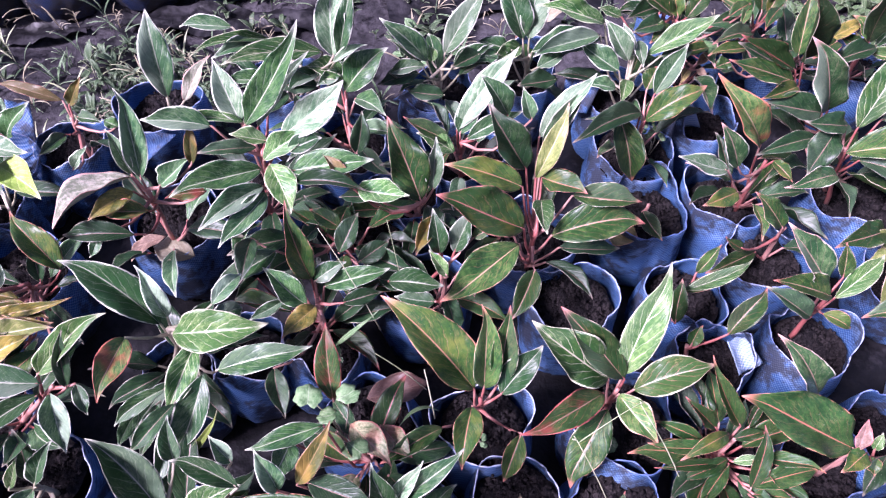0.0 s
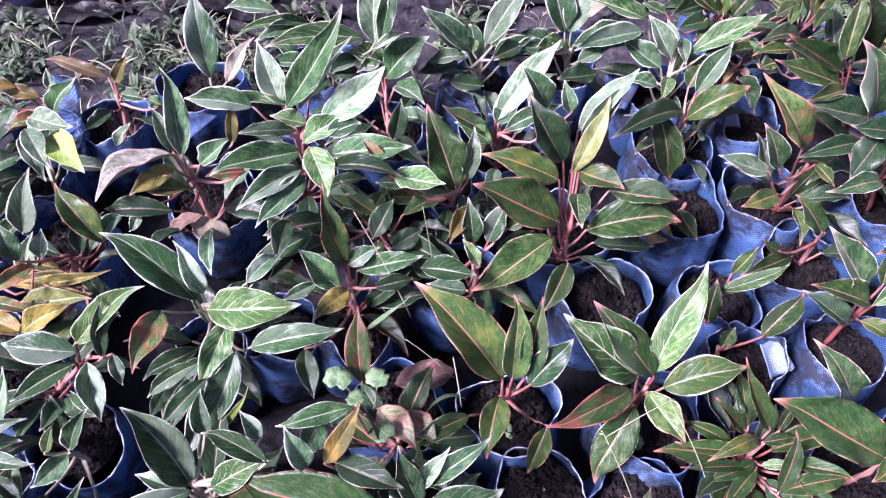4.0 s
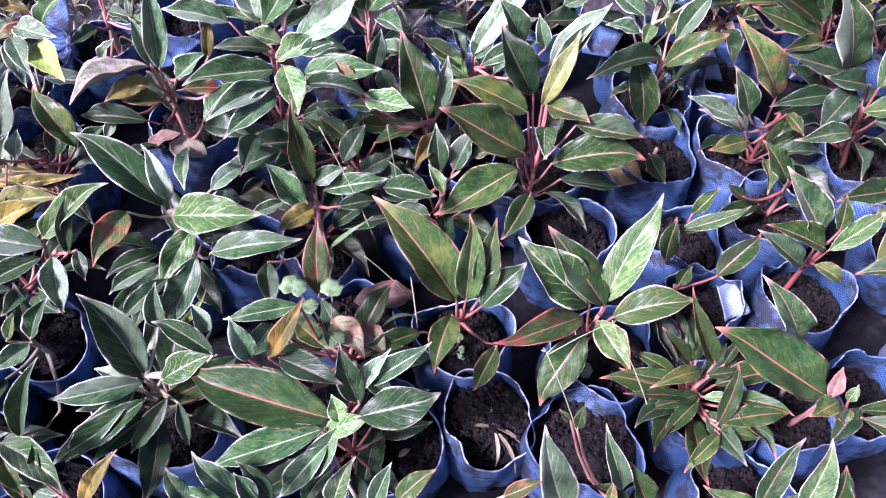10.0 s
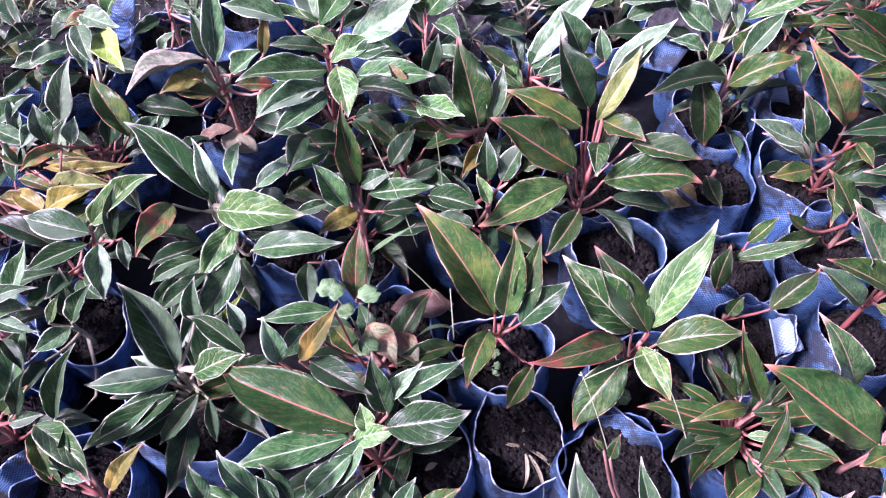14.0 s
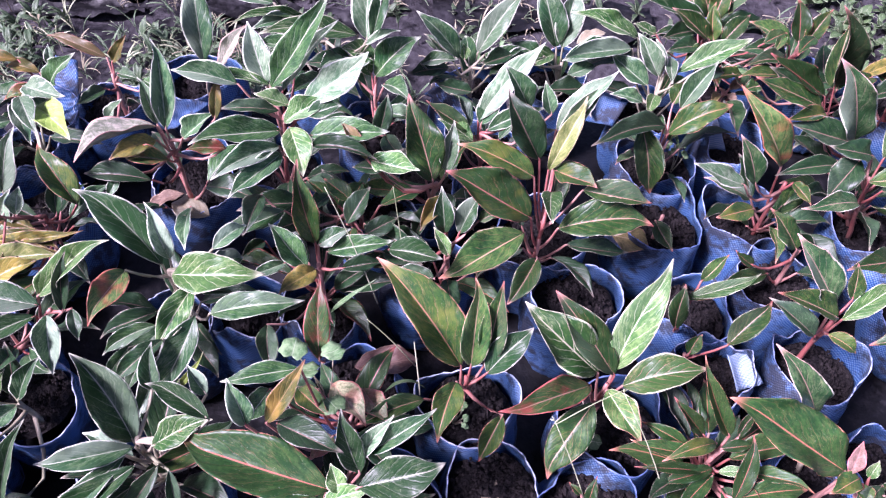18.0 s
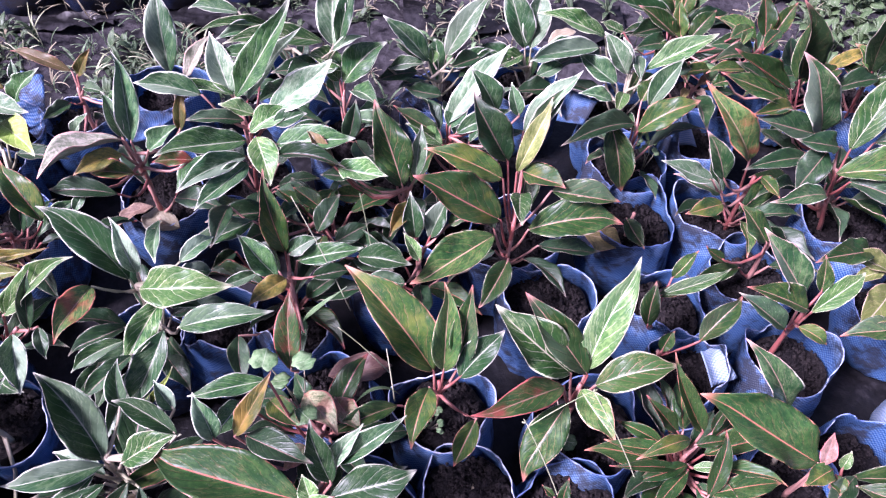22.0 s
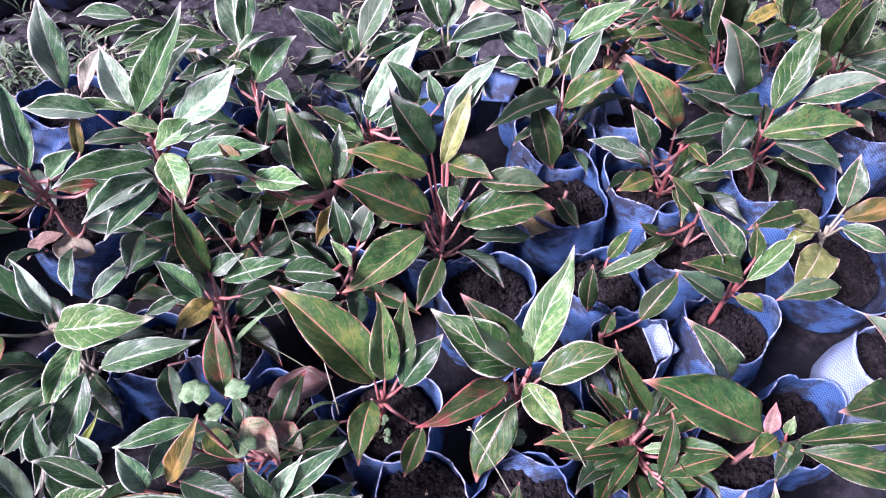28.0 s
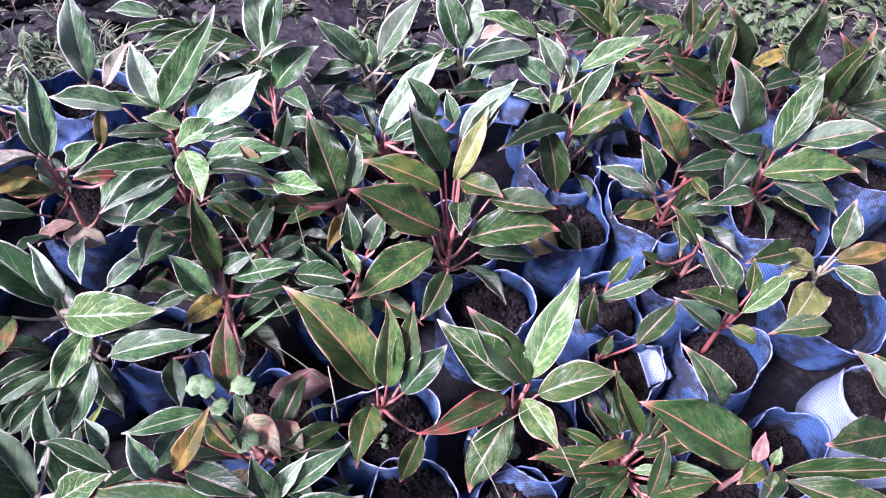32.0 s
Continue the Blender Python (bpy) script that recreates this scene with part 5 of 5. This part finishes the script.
p.leaf(-0.058, -0.126, 0.270, 67, 55, 0.083, 0.050, -0, "gy")
p.leaf(-0.046, -0.139, 0.258, -56, -8, 0.061, 0.036, 26, "d")
p.low_leaves(5, ("d", "gp", "d", "wp"))

p = Plant("withered brown and tan leaves in blue bag", 0.606, 1.657, 0.070, 0.150, 49)
p.shoot(-0.014, -0.041, 0.200, True)
p.leaf(-0.010, -0.052, 0.210, 30, 18, 0.038, 0.026, 15, "dead")
p.leaf(-0.029, -0.057, 0.204, -124, -0, 0.049, 0.023, -4, "br")
p.leaf(0.019, -0.020, 0.226, -157, 11, 0.092, 0.034, -22, "gy")
p.leaf(-0.012, -0.060, 0.205, -62, -1, 0.031, 0.020, 24, "dead")
p.leaf(-0.030, -0.034, 0.210, 131, 31, 0.024, 0.020, -27, "r")
p.low_leaves(4, ("d", "gp", "d", "wp"))

p = Plant("pink ribbed green and dark green leaves in blue bag", 0.653, 1.789, 0.050, 0.130, 50)
p.shoot(-0.092, -0.080, 0.250, True)
p.leaf(-0.096, -0.090, 0.262, 163, 33, 0.106, 0.052, -36, "gp")
p.leaf(-0.085, -0.091, 0.258, 106, 56, 0.079, 0.045, -22, "gy")
p.leaf(-0.072, -0.102, 0.264, 35, 37, 0.079, 0.048, 15, "gp")
p.leaf(-0.117, -0.102, 0.255, -160, 5, 0.080, 0.046, -23, "d")
p.leaf(-0.054, -0.117, 0.249, -4, 4, 0.082, 0.048, 28, "d")
p.leaf(-0.097, -0.102, 0.247, -143, -1, 0.076, 0.043, -15, "gp")
p.leaf(-0.220, -0.119, 0.290, 156, 16, 0.051, 0.031, -30, "v")
p.leaf(-0.016, -0.158, 0.309, 22, 17, 0.053, 0.032, 19, "dr")
p.leaf(0.047, -0.207, 0.365, -132, 1, 0.071, 0.031, -6, "dr")
p.leaf(0.008, -0.168, 0.330, -121, -1, 0.050, 0.030, -1, "gp")
p.low_leaves(4, ("d", "gp", "d", "wp"))

p = Plant("cream edged green and silvery green leaves in blue bag", -0.888, 1.224, 0.085, 0.165, 51)
p.shoot(0.058, -0.037, 0.260, True)
p.leaf(0.068, -0.030, 0.268, 19, 35, 0.092, 0.043, 34, "wg")
p.leaf(0.067, -0.045, 0.271, -22, 6, 0.106, 0.037, 11, "gc")
p.leaf(0.197, -0.098, 0.257, 41, 62, 0.093, 0.033, 46, "w")
p.leaf(0.111, -0.053, 0.259, 99, 56, 0.070, 0.032, 19, "w")
p.leaf(0.166, -0.102, 0.255, 167, 5, 0.084, 0.037, -13, "r")
p.leaf(0.152, -0.114, 0.253, 141, 16, 0.075, 0.038, -1, "d")
p.leaf(0.159, -0.050, 0.303, -92, -2, 0.052, 0.029, -20, "wg")
p.low_leaves(6)

p = Plant("yellowing and reddish old leaves in a blue woven bag", -0.803, 1.064, 0.067, 0.165, 52)
p.shoot(0.037, -0.011, 0.250, True)
p.leaf(0.111, -0.017, 0.253, 176, 1, 0.076, 0.034, -15, "y")
p.leaf(0.130, -0.033, 0.252, 156, 9, 0.076, 0.038, -7, "y")
p.leaf(0.164, -0.024, 0.310, 168, 6, 0.063, 0.025, -12, "r")
p.leaf(0.166, 0.032, 0.341, -131, 8, 0.066, 0.030, -25, "r")
p.low_leaves(5)

p = Plant("cream edged green and green leaves in blue bag", -0.722, 0.820, 0.062, 0.165, 53)
p.shoot(0.011, 0.036, 0.250, True)
p.leaf(0.020, 0.041, 0.259, 13, 28, 0.099, 0.038, 21, "wg")
p.leaf(0.023, 0.033, 0.257, 8, 10, 0.073, 0.040, 15, "gc")
p.leaf(0.030, 0.028, 0.251, -14, 4, 0.083, 0.029, 7, "wg")
p.leaf(0.059, -0.002, 0.251, -43, -14, 0.058, 0.028, -5, "d")
p.low_leaves(6)

p = Plant("olive mottled and cream edged green leaves in blue bag", -0.658, 0.717, 0.065, 0.160, 54)
p.shoot(0.009, -0.011, 0.220, True)
p.leaf(0.036, -0.001, 0.241, 38, 35, 0.058, 0.030, 22, "gy")
p.leaf(0.049, -0.014, 0.241, 16, 16, 0.054, 0.029, 13, "wg")
p.leaf(0.062, -0.009, 0.253, 63, 53, 0.081, 0.026, 30, "d")
p.low_leaves(5)

p = Plant("olive and dark leaves over a blue woven bag", -0.941, 1.417, 0.082, 0.165, 55)
p.shoot(0.044, 0.030, 0.250, True)
p.leaf(0.099, 0.013, 0.265, -123, 3, 0.077, 0.040, -29, "d")
p.leaf(0.131, -0.011, 0.242, -151, 3, 0.066, 0.038, -28, "wg")
p.leaf(0.131, -0.029, 0.239, -143, -1, 0.074, 0.035, -28, "w")
p.leaf(0.110, -0.071, 0.234, -62, -16, 0.048, 0.032, -7, "gy")
p.leaf(0.103, -0.079, 0.233, -104, 5, 0.073, 0.038, -25, "d")
p.leaf(0.082, -0.049, 0.237, 143, 30, 0.076, 0.039, -5, "gy")
p.low_leaves(5)

p = Plant("blue woven bag of bare dark soil, nothing growing", 0.090, 0.778, 0.071, 0.165, 101)
p.root.name, p.root["category"], p.root["group"] = "grow_bag", "grow bag", "bags of bare soil"

p = Plant("blue woven bag of bare dark soil, nothing growing", 0.241, 1.110, 0.075, 0.165, 102)
p.root.name, p.root["category"], p.root["group"] = "grow_bag", "grow bag", "bags of bare soil"

p = Plant("blue woven bag of bare dark soil, nothing growing", 0.594, 1.499, 0.066, 0.165, 103, flaps=((196, 0.075, -0.004, 13), (170, 0.02, 0.01, 20)))
p.root.name, p.root["category"], p.root["group"] = "grow_bag", "grow bag", "bags of bare soil"
p.fold(((0.524, 1.485, 0.250), (0.532, 1.481, 0.245), (0.584, 1.484, 0.155), (0.518, 1.492, 0.155)), BAG_PALE)

p = Plant("blue woven bag of bare dark soil, nothing growing", -0.312, 1.067, 0.063, 0.160, 104)
p.root.name, p.root["category"], p.root["group"] = "grow_bag", "grow bag", "bags of bare soil"


def grass_stalk(x0, y0, z0, x1, y1, z1, r):
    """A thin grass stem that leans and sags a little, with a seed head or a flat blade."""
    rnd = random.Random(int(1000 * (x0 + 2 * y0 + 5)))
    a, b = Vector((x0, y0, z0)), Vector((x1, y1, z1))
    drop = Vector((0, 0, 1)) * (b - a).length * 0.06
    pts = [a.lerp(b, f) + drop * math.sin(math.pi * f) for f in (0, 0.15, 0.3, 0.45, 0.6, 0.75, 0.9, 1)]
    thing = tagged(new("grass_stalk"), "thin pale grass stalk rising between the blue bags", "grass", "grass stalks")
    thing.location = a
    if r < 0.002:
        v, f = tube([p - a for p in pts], [r * (1.2 - 0.6 * k / 7) for k in range(8)], 6)
        part("stem", mesh_of("stem", v, f, GRASS), thing)
        for k in range(5 if z0 < 0.15 else 0):
            w = rnd.uniform(0, 360)
            v, f, uv, d = blade(pts[-1 - k // 3] - a, w, rnd.uniform(10, 60), rnd.uniform(0.004, 0.007), 0.0014, 0, 0.1, 0, 0.2, 0, rnd, 2, 4)
            part("seed_head", mesh_of("seed_head", v, f, GRASS, uv), thing)
    else:
        d = b - a
        v, f, uv, _ = blade((0, 0, 0), math.degrees(math.atan2(d.y, d.x)), math.degrees(math.asin(d.z / d.length)), d.length, r * 2.6, 20, 0.16, 0.05, 0.5, 0.05, rnd, 6, 14)
        part("blade", mesh_of("blade", v, f, WEED, uv), thing, "pale green grass blade")


def fallen_leaf(x, y, z, az, el, length, width, key, label):
    rnd = random.Random(int(1000 * (x + 3 * y + 7)))
    v, f, uv, d = blade((0, 0, 0), az, el, length, width, rnd.uniform(-12, 12), 0.05, rnd.uniform(-0.1, 0.1), 0.35, 0.22, rnd, 10, 14, 0.4)
    ob = new("dead_leaf", mesh_of("dead_leaf", v, f, LEAF[key], uv))
    ob.location = (x, y, z)
    tagged(ob, label, "dead leaf")


def round_weed(x, y, z):
    thing = tagged(new("weed"), "small weed with rounded bright green leaves among bags", "weed", "weeds among the bags")
    thing.location = (x, y, z - 0.03)
    return thing


def round_leaf(weed, x, y, z, r):
    """A scalloped round leaf on its own thread of a stalk."""
    o = Vector(weed.location)
    c = Vector((x, y, z)) - o
    rnd = random.Random(int(9000 * (x + y + z + 9)))
    tilt = Euler((rnd.uniform(-0.1, 0.6), rnd.uniform(-0.35, 0.35), rnd.uniform(0, 6.28))).to_matrix()
    verts, uvs, faces, n = [], [], [], 28
    for skin in (0, 1):
        verts.append(c + tilt @ Vector((0, 0, -0.0006 * skin)))
        uvs.append((0.5, 0.3))
        for ring in (0.5, 1.0):
            for k in range(n):
                w = 2 * math.pi * k / n
                q = r * ring * (1 + 0.07 * math.cos(7 * w) - 0.35 * math.exp(-((w - math.pi) / 0.32) ** 2))
                verts.append(c + tilt @ Vector((q * math.cos(w), q * math.sin(w), 0.12 * q * math.sin(3 * w) * ring + 0.1 * q - 0.0006 * skin)))
                uvs.append((0.5 + 0.42 * ring * math.sin(w), 0.3 + 0.2 * ring))
    m = 2 * n + 1
    for k in range(n):
        j = (k + 1) % n
        faces += [(0, 1 + k, 1 + j), (1 + k, 1 + n + k, 1 + n + j, 1 + j), (m, m + 1 + j, m + 1 + k), (m + 1 + k, m + 1 + j, m + 1 + n + j, m + 1 + n + k), (1 + n + k, m + 1 + n + k, m + 1 + n + j, 1 + n + j)]
    leaf = part("leaf", mesh_of("leaf", verts, faces, WEED, uvs), weed)
    v, f = tube([Vector((0, 0, 0)), c * 0.5 + Vector((0.004, 0, 0.01)), c], [0.0013, 0.001, 0.0008], 6)
    part("stalk", mesh_of("stalk", v, f, STALK_GREEN), leaf)


def weed_patch(name, label, x0, x1, y0, y1, count, seed, size, slim, material=None):
    """A stretch of ground cover, too thick to count."""
    rnd = random.Random(seed)
    verts, faces, uvs = [], [], []
    for _ in range(count):
        cx, cy = rnd.uniform(x0, x1), rnd.uniform(y0, y1)
        if noise.noise(Vector((cx * 4, cy * 4, seed))) < -0.12:
            continue
        tall, grown = rnd.uniform(0.0, 1.0) ** 2 * 0.08, rnd.uniform(0.45, 1.35)
        for k in range(rnd.randint(3, 7)):
            w = rnd.uniform(0, 360)
            n = size * grown * rnd.uniform(0.6, 1.2)
            z = -0.03 + tall * rnd.uniform(0.4, 1.0)
            v, f, uv, _ = blade((cx, cy, z), w, rnd.uniform(0, 60), n, n * slim * rnd.uniform(0.8, 1.2), rnd.uniform(-20, 20), 0.1, 0, 0.3, 0.1, rnd, 4, 6, 0.6)
            b = len(verts)
            verts += v
            uvs += uv
            faces += [tuple(i + b for i in q) for q in f]
        v, f = tube([(cx, cy, -0.05), (cx + 0.004, cy, -0.03 + tall)], [0.0012, 0.0009], 5)
        b = len(verts)
        verts += v
        uvs += [(0.4, 0.4)] * len(v)
        faces += [tuple(i + b for i in q) for q in f]
    ob = new(name, mesh_of(name, verts, faces, material or WEED, uvs))
    tagged(ob, label, "weeds", kind="stuff")


weed_patch("weeds", "low grey green weeds on bare earth behind the bags", -1.3, -0.4, 1.70, 2.02, 300, 5, 0.036, 0.30, WEED_DUSTY)
weed_patch("weeds", "broad leaved weeds on bare earth behind the bags", 0.0, 0.2, 1.86, 2.02, 14, 6, 0.034, 0.6)
weed_patch("weeds", "tangled pale weeds at the end of the rows", 1.02, 1.75, 1.66, 2.4, 420, 7, 0.042, 0.5)
weed_patch("weeds", "scattered small weeds along the earth path", -0.5, 1.0, 1.85, 2.35, 90, 8, 0.034, 0.35, WEED_DUSTY)
weed_patch("weeds", "thin grey grass over the earth path", -1.3, 1.2, 1.72, 2.4, 130, 11, 0.065, 0.06, WEED_DUSTY)
weed_patch("straw_litter", "scattered dry straw and leaf litter on the earth", -1.3, 1.6, 1.7, 2.4, 200, 9, 0.05, 0.06, LEAF["pale"])

weed_patch("weeds", "pale dry grass and weeds crowding the bag row", -1.35, -0.45, 1.66, 1.98, 40, 21, 0.06, 0.05, GRASS)

# torn strips of the ground sheet on the path
def sheet_strip(x, y, w, d, turn, seed, material, label):
    rnd = random.Random(seed)
    verts, faces, n, m = [], [], 18, 8
    q = rnd.uniform(0, 9)
    for skin in (0, 1):
        for j in range(m + 1):
            for i in range(n + 1):
                u, v = i / n - 0.5, j / m - 0.5
                ragged = 1 + 0.25 * math.sin(9 * u + q) + 0.12 * math.sin(23 * u + q)
                verts.append((u * w, v * d * ragged, 0.012 + 0.02 * noise.noise(Vector((u * 5, v * 3, q))) + 0.006 * math.sin(30 * u + 9 * v) - 0.001 * skin))
    k = (n + 1) * (m + 1)
    for j in range(m):
        for i in range(n):
            a = j * (n + 1) + i
            faces.append((a, a + 1, a + n + 2, a + n + 1))
            faces.append((k + a, k + a + n + 1, k + a + n + 2, k + a + 1))
    ob = new("plastic_strip", mesh_of("plastic_strip", verts, faces, material))
    ob.matrix_world = pose(x, y, -0.028, 0, 0, turn)
    tagged(ob, label, "plastic strip", "torn plastic strips")


sheet_strip(-0.95, 2.08, 0.34, 0.06, 6, 1, SHEET, "torn dark plastic strip lying on the earth")
sheet_strip(-0.66, 2.0, 0.22, 0.12, 15, 2, SHEET, "crumpled black plastic scrap on the earth")
sheet_strip(-0.45, 2.1, 0.5, 0.10, -4, 3, SHEET, "long black plastic scrap on the earth")
sheet_strip(-0.36, 1.86, 0.2, 0.12, 30, 4, SHEET, "folded black plastic scrap on the earth")
sheet_strip(0.28, 2.12, 0.6, 0.14, 2, 5, SHEET, "flat dusty plastic strip along the path")

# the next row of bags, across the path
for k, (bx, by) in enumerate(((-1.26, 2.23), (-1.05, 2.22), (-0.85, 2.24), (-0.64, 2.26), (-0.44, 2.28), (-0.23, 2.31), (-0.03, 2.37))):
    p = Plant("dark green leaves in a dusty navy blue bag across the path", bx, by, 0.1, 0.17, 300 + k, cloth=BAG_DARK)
    p.root["group"] = "bags across the path"
    p.root.location.z = -0.03
    p.shoot(0.01, 0.0, 0.24, False)
    for j in range(5):
        w = 72 * j + 25 * k
        p.leaf(0.03 * math.cos(radians(w)), 0.03 * math.sin(radians(w)), 0.25, w, 25 + 8 * (j % 3), 0.12, 0.042, 10, ("wg", "gc", "v", "d", "wg")[j])


# ---- weeds, stalks and fallen leaves ----
grass_stalk(-0.093, 1.068, 0.190, -0.169, 1.132, 0.400, 0.0009)
grass_stalk(-0.048, 1.110, 0.190, -0.070, 1.138, 0.400, 0.0009)
grass_stalk(0.238, 0.721, 0.130, 0.154, 0.813, 0.330, 0.0009)
grass_stalk(0.157, 0.812, 0.320, 0.244, 0.846, 0.360, 0.0007)
grass_stalk(0.353, 0.748, 0.130, 0.240, 0.841, 0.360, 0.0009)
grass_stalk(-0.166, 1.042, 0.200, -0.097, 1.052, 0.280, 0.0030)
grass_stalk(-0.010, 0.929, 0.170, -0.077, 0.895, 0.220, 0.0030)
grass_stalk(-0.028, 0.967, 0.170, -0.102, 0.990, 0.270, 0.0009)
grass_stalk(-0.019, 0.919, 0.170, -0.031, 0.971, 0.240, 0.0011)
weed = round_weed(-0.162, 0.911, 0.170)
round_leaf(weed, -0.197, 0.919, 0.300, 0.0200)
round_leaf(weed, -0.142, 0.918, 0.300, 0.0173)
round_leaf(weed, -0.172, 0.893, 0.290, 0.0145)
round_leaf(weed, -0.134, 0.842, 0.290, 0.0164)
weed = round_weed(0.240, 0.849, 0.160)
round_leaf(weed, 0.238, 0.848, 0.180, 0.0127)
round_leaf(weed, 0.217, 0.957, 0.200, 0.0145)
weed = round_weed(0.468, 1.438, 0.160)
round_leaf(weed, 0.484, 1.443, 0.180, 0.0091)
round_leaf(weed, 0.460, 1.449, 0.180, 0.0082)
round_leaf(weed, 0.472, 1.455, 0.190, 0.0073)
fallen_leaf(-0.408, 1.257, 0.165, 157, 4, 0.079, 0.057, "pale", "bleached dead leaf lying against a blue bag")
fallen_leaf(-0.122, 0.957, 0.180, 12, -0, 0.100, 0.052, "dead", "withered brown leaf lying over a bag rim")
fallen_leaf(0.315, 1.235, 0.180, -9, -10, 0.072, 0.059, "br", "orange tan leaf fallen over a bag rim")
fallen_leaf(0.774, 1.331, 0.200, -60, -26, 0.070, 0.032, "dead", "withered mauve leaf hanging over dark soil")
fallen_leaf(-0.455, 1.286, 0.190, -151, -9, 0.071, 0.029, "dead", "curled brown leaf beside pink stems")
fallen_leaf(0.100, 0.762, 0.146, -88, 1, 0.053, 0.006, "pale", "dry straw stalk lying on dark soil")
fallen_leaf(0.103, 0.761, 0.146, -65, 1, 0.067, 0.006, "pale", "dry straw stalk lying on dark soil")
fallen_leaf(0.104, 0.765, 0.146, -33, 1, 0.044, 0.006, "pale", "dry straw stalk lying on dark soil")
fallen_leaf(0.099, 0.770, 0.146, 96, 1, 0.029, 0.006, "pale", "dry straw stalk lying on dark soil")
fallen_leaf(0.097, 0.768, 0.146, 174, 1, 0.031, 0.006, "pale", "dry straw stalk lying on dark soil")
fallen_leaf(-0.043, 0.720, 0.145, 37, 3, 0.021, 0.009, "pale", "small pale leaf scrap on dark soil")
fallen_leaf(0.352, 1.983, 0.020, 18, 13, 0.081, 0.038, "pale", "torn pale leaf lying on bare earth")
grass_stalk(-0.865, 1.422, 0.170, -0.850, 1.376, 0.340, 0.0012)
grass_stalk(-0.857, 1.416, 0.170, -0.831, 1.315, 0.300, 0.0010)
grass_stalk(-0.871, 1.437, 0.170, -0.816, 1.369, 0.320, 0.0010)
weed = round_weed(0.034, 0.887, 0.165)
round_leaf(weed, 0.023, 0.901, 0.173, 0.0040)
round_leaf(weed, 0.016, 0.883, 0.183, 0.0059)
round_leaf(weed, 0.045, 0.895, 0.176, 0.0043)
round_leaf(weed, 0.020, 0.902, 0.169, 0.0063)
round_leaf(weed, 0.047, 0.867, 0.181, 0.0041)
round_leaf(weed, 0.026, 0.875, 0.180, 0.0061)
round_leaf(weed, 0.049, 0.901, 0.177, 0.0055)
round_leaf(weed, 0.034, 0.897, 0.174, 0.0038)
round_leaf(weed, 0.051, 0.867, 0.176, 0.0044)
round_leaf(weed, 0.050, 0.877, 0.183, 0.0060)
round_leaf(weed, 0.034, 0.886, 0.177, 0.0048)
weed = round_weed(0.478, 1.476, 0.175)
round_leaf(weed, 0.457, 1.471, 0.191, 0.0036)
round_leaf(weed, 0.453, 1.461, 0.181, 0.0051)
round_leaf(weed, 0.469, 1.466, 0.195, 0.0041)
round_leaf(weed, 0.472, 1.482, 0.188, 0.0043)
round_leaf(weed, 0.466, 1.454, 0.181, 0.0052)
round_leaf(weed, 0.501, 1.502, 0.176, 0.0042)
round_leaf(weed, 0.487, 1.465, 0.180, 0.0045)
round_leaf(weed, 0.463, 1.477, 0.176, 0.0056)
